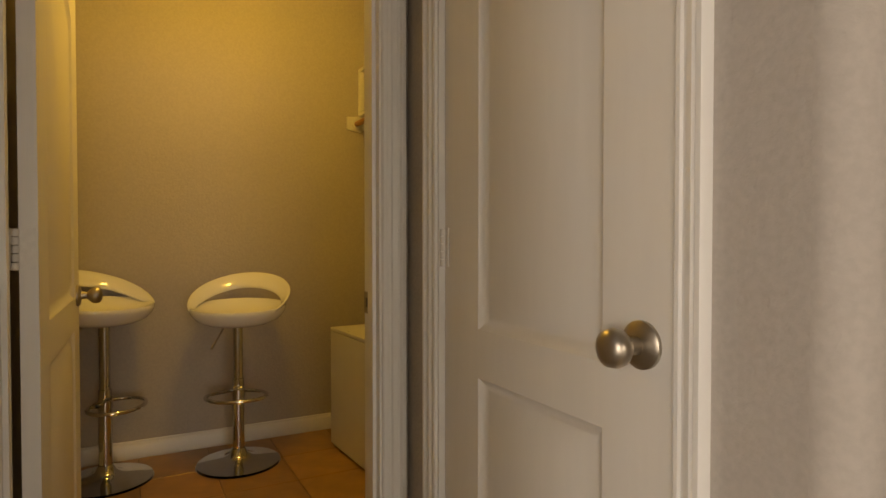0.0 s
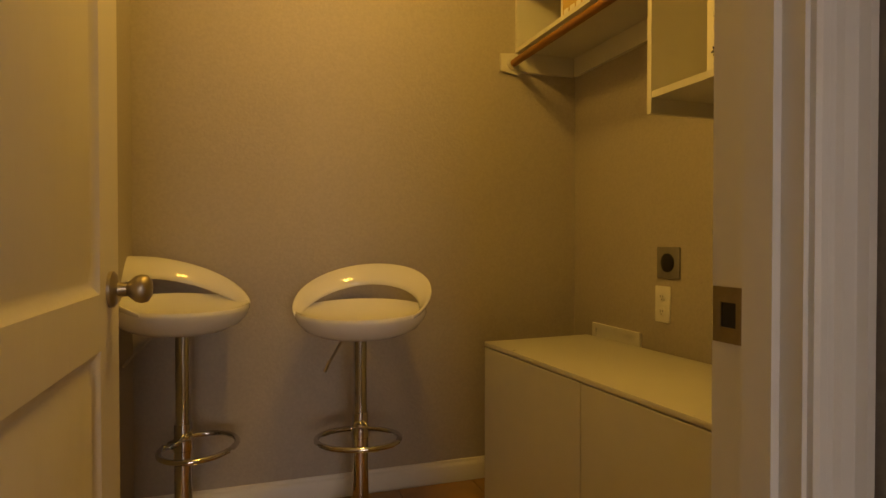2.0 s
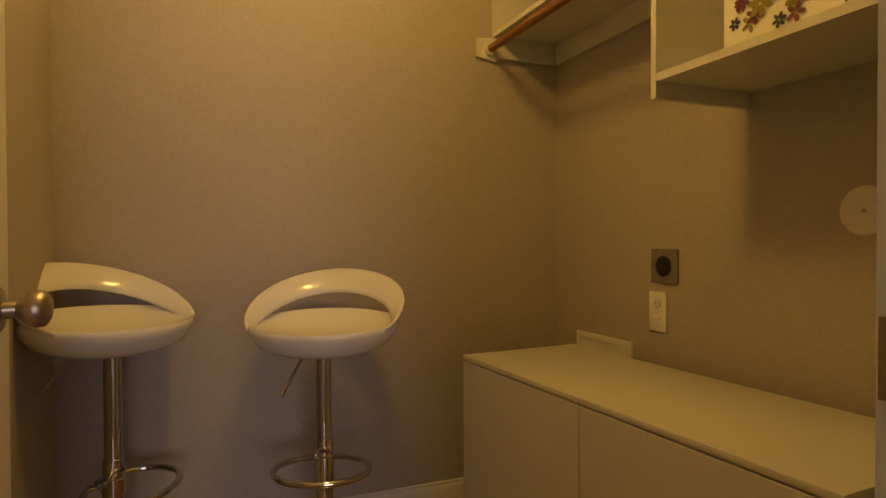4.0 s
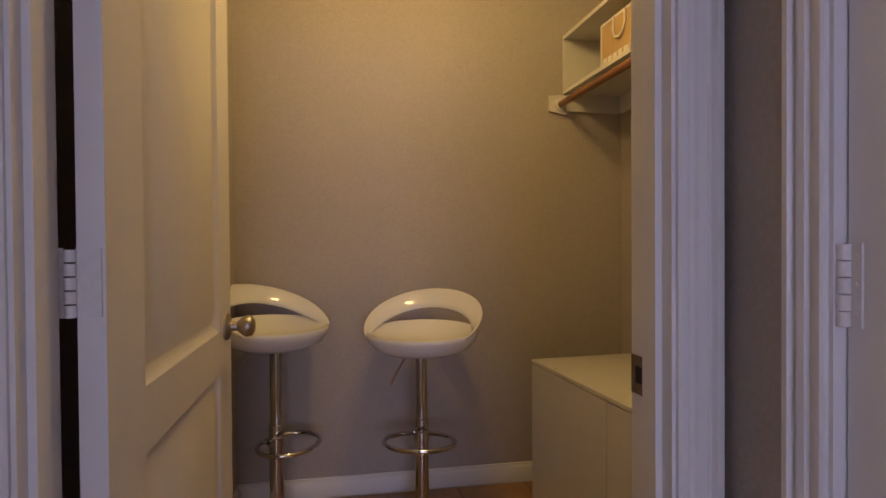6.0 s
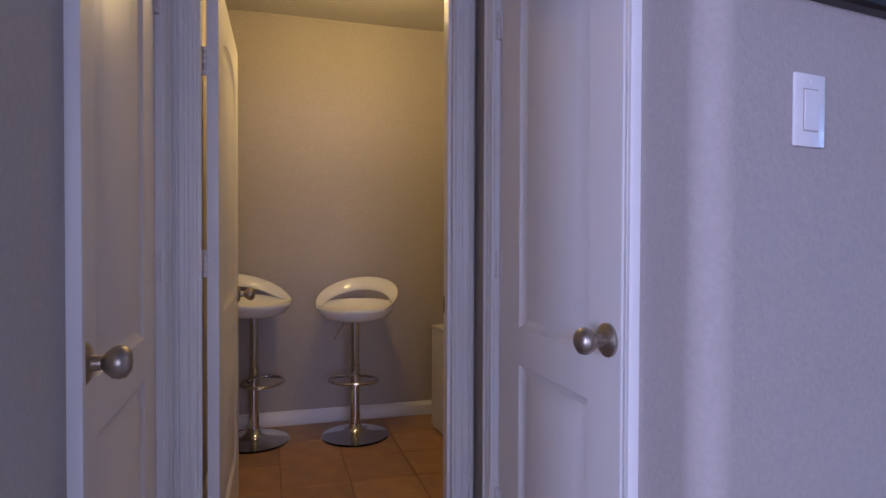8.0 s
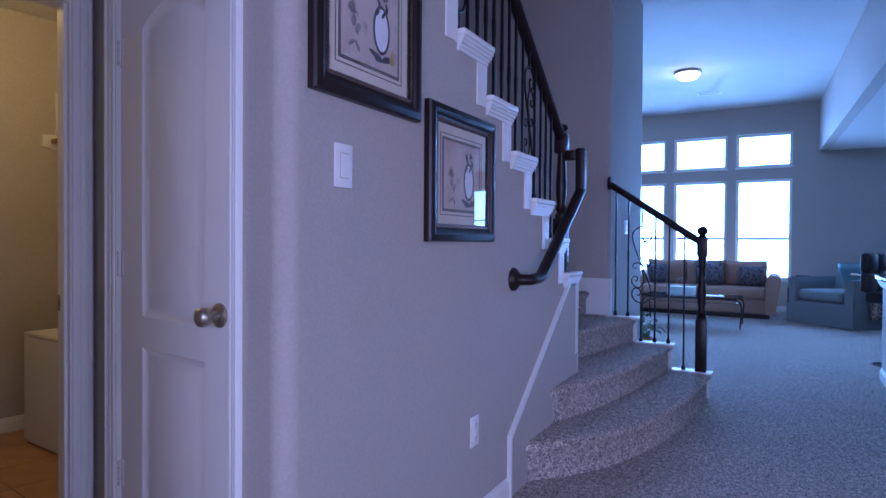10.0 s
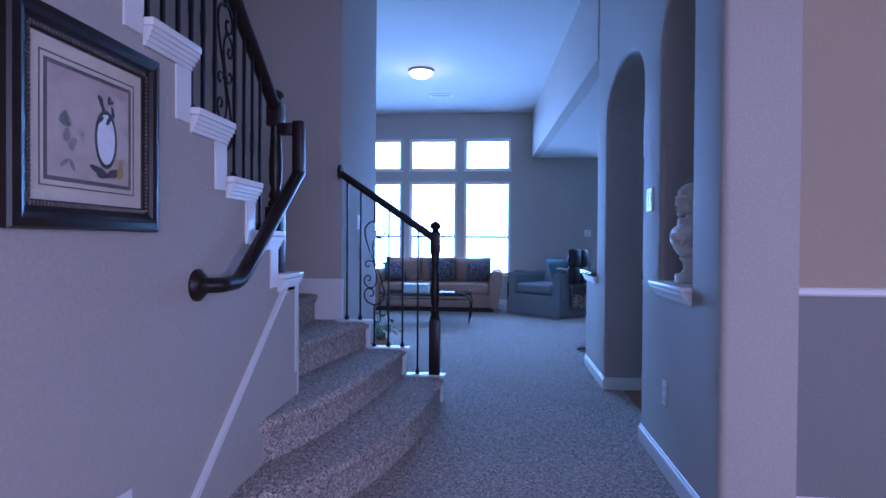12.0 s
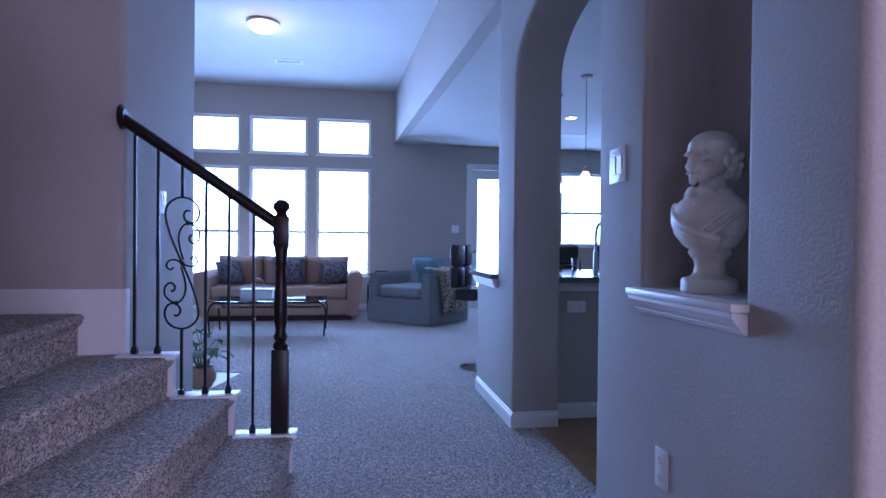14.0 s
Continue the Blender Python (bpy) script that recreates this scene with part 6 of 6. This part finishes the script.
for i in range(rows_ + 1):
    q = i / rows_ * (len(path) - 1)
    a, fr = min(int(q), len(path) - 2), q - min(int(q), len(path) - 2)
    px = path[a][0] + (path[a + 1][0] - path[a][0]) * fr
    pz = path[a][1] + (path[a + 1][1] - path[a][1]) * fr
    row = []
    for j in range(cols + 1):
        v = j / cols
        wob = 0.016 * math.sin(v * 15 + i * 0.25) * min(1, i / 8)
        row.append(b.verts.new((px + 0.014 + wob, -0.26 + 0.48 * v - 0.05 * math.sin(i * 0.2), pz + 0.02 + 0.01 * math.sin(v * 9))))
    grid.append(row)
for i in range(rows_):
    for j in range(cols):
        b.faces.new((grid[i][j], grid[i][j + 1], grid[i + 1][j + 1], grid[i + 1][j]))
bl = part("cloth", b, M_THROW, th, smooth=80)
sol = bl.modifiers.new("thickness", "SOLIDIFY")
sol.thickness = 0.008

# coffee table
t = thing("coffee_table", "glass coffee table with thin curved metal legs", "coffee table")
y0, y1, x0, x1, zt = 0.40, 1.70, 9.10, 9.72, 0.40
b = bmesh.new()
rbox(b, x0, y0, zt, x1, y1, zt + 0.010, 0.004, 1)
part("glass_top", b, M_TABLEGLASS, t)
part("glass_shelf", B((x0 + 0.06, y0 + 0.05, zt - 0.075, x1 - 0.06, y1 - 0.05, zt - 0.068)), M_TABLEGLASS, t)
for xx in (x0 + 0.03, x1 - 0.03):
    b = bmesh.new()
    tube(b, [(xx, y0 + 0.02, 0.0), (xx, y0 + 0.0, zt - 0.12), (xx, y0 + 0.02, zt - 0.05), (xx, y0 + 0.07, zt - 0.013), (xx, y1 - 0.07, zt - 0.013), (xx, y1 - 0.02, zt - 0.05),
             (xx, y1, zt - 0.12), (xx, y1 - 0.02, 0.0)], 0.010, 10)
    part("leg_hoop", b, M_IRON, t, smooth=50)
for yy in (y0 + 0.07, y1 - 0.07):
    b = bmesh.new()
    tube(b, [(x0 + 0.03, yy, zt - 0.07), (x1 - 0.03, yy, zt - 0.07)], 0.007, 8)
    part("crossbar", b, M_IRON, t)
g = thing("glass_basket", "pale blue lidded basket with a loop handle on the coffee table", "basket", m=pose(9.40, 1.20, zt + 0.0105))
b = bmesh.new()
rbox(b, -0.11, -0.18, 0, 0.11, 0.18, 0.10, 0.008)
part("body", b, M_BOX, g)
b = bmesh.new()
rbox(b, -0.115, -0.185, 0.101, 0.115, 0.185, 0.118, 0.005)
part("lid", b, M_BOX, g)
b = bmesh.new()
tube(b, [(0, -0.07, 0.118)] + [(0, -0.07 * math.cos(radians(a)), 0.17 + 0.07 * math.sin(radians(a))) for a in range(0, 181, 20)] + [(0, 0.07, 0.118)], 0.005, 8)
part("handle", b, M_NICKEL, g, smooth=60)
m_ = thing("magazine", "thin magazines lying on the coffee table", "magazine", m=pose(9.42, 0.80, zt + 0.0105, 0, 0, 8))
part("pages", B((-0.11, -0.15, 0, 0.11, 0.15, 0.006)), M_PAPER_WHITE, m_)

# small side table between sofa and armchair, and a draped one beyond the sofa
t = thing("side_table", "small glass side table on thin dark legs", "side table", m=pose(11.12, -0.32, 0))
b = bmesh.new()
rbox(b, -0.17, -0.17, 0.50, 0.17, 0.17, 0.51, 0.004, 1)
part("top", b, M_TABLEGLASS, t)
for sx in (-0.15, 0.15):
    b = bmesh.new()
    tube(b, [(sx, -0.16, 0), (sx, -0.16, 0.44), (sx, -0.11, 0.49), (sx, 0.11, 0.49), (sx, 0.16, 0.44), (sx, 0.16, 0)], 0.009, 8)
    part("leg_hoop", b, M_IRON, t, smooth=50)


def photo(m, w, h):
    p = thing("photo_frame", "small dark photo frame standing on a table", "photo frame", m=m)
    part("frame", B((-w / 2, -0.01, 0, -w / 2 + 0.018, 0.008, h), (w / 2 - 0.018, -0.01, 0, w / 2, 0.008, h), (-w / 2 + 0.018, -0.01, 0, w / 2 - 0.018, 0.008, 0.018),
                    (-w / 2 + 0.018, -0.01, h - 0.018, w / 2 - 0.018, 0.008, h)), M_BLACK, p)
    part("picture", B((-w / 2 + 0.018, -0.002, 0.018, w / 2 - 0.018, 0.006, h - 0.018)), M_PRINT_GREY, p)
    b = bmesh.new()
    prism(b, [(0.008, 0.0), (0.07, 0.0), (0.008, h * 0.7)], -0.012, 0.012, "x")
    part("easel_back", b, M_BLACK, p)


photo(pose(11.12, -0.36, 0.511, 0, 0, -80), 0.20, 0.15)
v = thing("wire_basket", "dark wire basket on the side table", "basket", m=pose(11.05, -0.22, 0.511))
b = bmesh.new()
for k in range(10):
    a = 2 * math.pi * k / 10
    tube(b, [(0.05 * math.cos(a), 0.05 * math.sin(a), 0.003), (0.07 * math.cos(a), 0.07 * math.sin(a), 0.10)], 0.003, 5)
for r_, z_ in ((0.05, 0.003), (0.07, 0.10)):
    tube(b, [(r_ * math.cos(radians(a)), r_ * math.sin(radians(a)), z_) for a in range(0, 361, 20)], 0.004, 6)
part("wires", b, M_IRON, v)
t = thing("draped_table", "round side table under a pale cloth", "side table", m=pose(10.9, 2.55, 0))
b = bmesh.new()
n = 64
rings = []
for z, r_, amp in ((0.62, 0.0, 0), (0.62, 0.26, 0), (0.60, 0.285, 0.004), (0.45, 0.30, 0.012), (0.36, 0.305, 0.018)):
    rings.append([b.verts.new(((max(r_, 0.001) + amp * math.sin(9 * a)) * math.cos(a), (max(r_, 0.001) + amp * math.sin(9 * a)) * math.sin(a), z)) for a in (2 * math.pi * k / n for k in range(n))])
for r1, r2 in zip(rings, rings[1:]):
    for k in range(n):
        b.faces.new((r1[k], r2[k], r2[(k + 1) % n], r1[(k + 1) % n]))
part("cloth", b, M_PAPER_WHITE, t, smooth=70)
b = bmesh.new()
lathe(b, [(0.0, 0), (0.20, 0), (0.20, 0.02), (0.04, 0.05), (0.035, 0.58), (0.25, 0.60), (0.25, 0.617), (0.0, 0.617)], None, 28)
part("pedestal", b, M_DARK, t, smooth=40)
photo(pose(10.82, 2.50, 0.621, 0, 0, -100), 0.22, 0.28)

# plant by the wall corner
p = thing("potted_plant", "leafy green plant in a terracotta pot", "plant", m=pose(6.76, 1.22, 0.006))
b = bmesh.new()
lathe(b, [(0.0, 0), (0.07, 0), (0.10, 0.05), (0.105, 0.10), (0.085, 0.14), (0.09, 0.15), (0.075, 0.15), (0.07, 0.13), (0.0, 0.128)], None, 28)
part("pot", b, M_POT, p, smooth=50)
rnd = random.Random(11)
for k in range(26):
    a, reach, ht = rnd.uniform(0, 6.28), rnd.uniform(0.06, 0.20), rnd.uniform(0.18, 0.40)
    b = bmesh.new()
    ex, ey = reach * math.cos(a), reach * math.sin(a)
    tube(b, [(0.02 * math.cos(a), 0.02 * math.sin(a), 0.125), (ex * 0.5, ey * 0.5, 0.125 + (ht - 0.125) * 0.8), (ex, ey, ht)], 0.003, 5)
    L, W = rnd.uniform(0.08, 0.13), rnd.uniform(0.03, 0.045)
    dx, dy = math.cos(a), math.sin(a)
    mid, lft, rgt = [], [], []
    for j in range(6):
        u = j / 5
        wd = W * math.sin(math.pi * min(1, u * 0.92 + 0.08)) ** 0.8
        cx, cy, cz = ex + dx * L * u, ey + dy * L * u, ht + 0.02 * u - 0.07 * u * u
        mid.append(b.verts.new((cx, cy, cz)))
        lft.append(b.verts.new((cx - dy * wd, cy + dx * wd, cz + 0.010)))
        rgt.append(b.verts.new((cx + dy * wd, cy - dx * wd, cz + 0.010)))
    for j in range(5):
        b.faces.new((mid[j], mid[j + 1], lft[j + 1], lft[j]))
        b.faces.new((rgt[j], rgt[j + 1], mid[j + 1], mid[j]))
    part("leaf", b, M_LEAF, p, smooth=60)
# thin white rectangle on the carpet, dark strands along one edge
r = thing("white_floor_patch", "thin white rectangle with a dark fringe under the plant", "rug", m=pose(6.93, 1.36, 0.0005, 0, 0, -14))
part("pile", B((-0.36, -0.26, 0, 0.36, 0.30, 0.005)), M_PAPER_WHITE, r)
b = bmesh.new()
rnd = random.Random(4)
for k in range(44):
    yy = -0.255 + k * 0.0127
    tube(b, [(0.36, yy, 0.004), (0.40 + rnd.uniform(-0.008, 0.008), yy + rnd.uniform(-0.006, 0.006), 0.003)], 0.0028, 5)
part("fringe", b, M_BLACK, r, "short dark strands along one edge")

# ---- outside the windows ----
h = thing("patio_cover", "brown patio roof on posts behind the house", "patio cover", kind="structure")
part("roof", B((12.0, -6.2, 2.62, 16.0, 0.35, 2.74)), M_BEAM, h)
part("beam", B((15.8, -6.2, 2.36, 15.98, 0.35, 2.619)), M_BEAM, h)
for yy in (-5.9, -2.8, 0.2):
    part("post", B((15.80, yy - 0.09, -0.05, 15.98, yy + 0.09, 2.359)), M_BEAM, h)
f = thing("ceiling_fan", "still patio ceiling fan hanging from a short rod", "ceiling fan", m=pose(14.2, -0.75, 2.62))
b = bmesh.new()
lathe(b, [(0.05, -0.001), (0.05, -0.03), (0.014, -0.04), (0.014, -0.24), (0.09, -0.26), (0.09, -0.36), (0.0, -0.38)], None, 20)
part("motor", b, M_DARK, f)
for k in range(5):
    b = bmesh.new()
    ca, sa = math.cos(2 * math.pi * k / 5), math.sin(2 * math.pi * k / 5)
    q = [(0.09, -0.03), (0.62, -0.07), (0.62, 0.07), (0.09, 0.03)]
    prism(b, [(x * ca - y * sa, x * sa + y * ca) for x, y in q], -0.315, -0.305)
    part("blade", b, M_DARK, f)
h = thing("neighbour_house", "pale neighbouring house with a shingled gable roof", "house", m=pose(30, 5, -0.16))
part("wall", B((0, -8, 0, 9, 8, 2.9)), M_SIDING, h)
b = bmesh.new()
prism(b, [(-8.5, 2.9), (8.5, 2.9), (0.0, 6.2)], -0.5, 9.5, "x")
part("roof", b, M_ROOF, h)
for yy in (-4.5, 0, 4.5):
    w_ = part("window", B((-0.02, yy - 0.6, 0.9, -0.001, yy + 0.6, 2.2)), M_TRIM, h)
    part("pane", B((-0.03, yy - 0.52, 0.98, -0.0205, yy + 0.52, 2.12)), M_BLACK, w_)
h = thing("garden_fence", "weathered board fence at the end of the lawn", "fence", m=pose(24, 0, -0.16))
for k in range(100):
    part("board", B((0, -10 + 0.2 * k, 0, 0.02, -10 + 0.2 * k + 0.19, 1.8)), M_SIDING, h)

# closet floor tiles
ts = 0.33
tiles = thing("floor_closet", "warm terracotta coloured ceramic tile floor of the closet", "floor", kind="structure", m=VEST)
bm = bmesh.new()
rbox(bm, 0.002, 0.002, 0.0, ts - 0.002, ts - 0.002, 0.008, 0.0025, 1)
tile_mesh = mesh_of("tile", bm, M_TILE, 30)
for i in range(6):
    for j in range(6):
        x, y = CX0 + 0.004 + i * ts, YF + j * ts
        if x + ts > CX1 + 0.02 or y + ts > CY1 + 0.05:
            continue
        o = new("tile", tile_mesh)
        o.parent = tiles
        o.matrix_basis = pose(x, y, 0.0011)
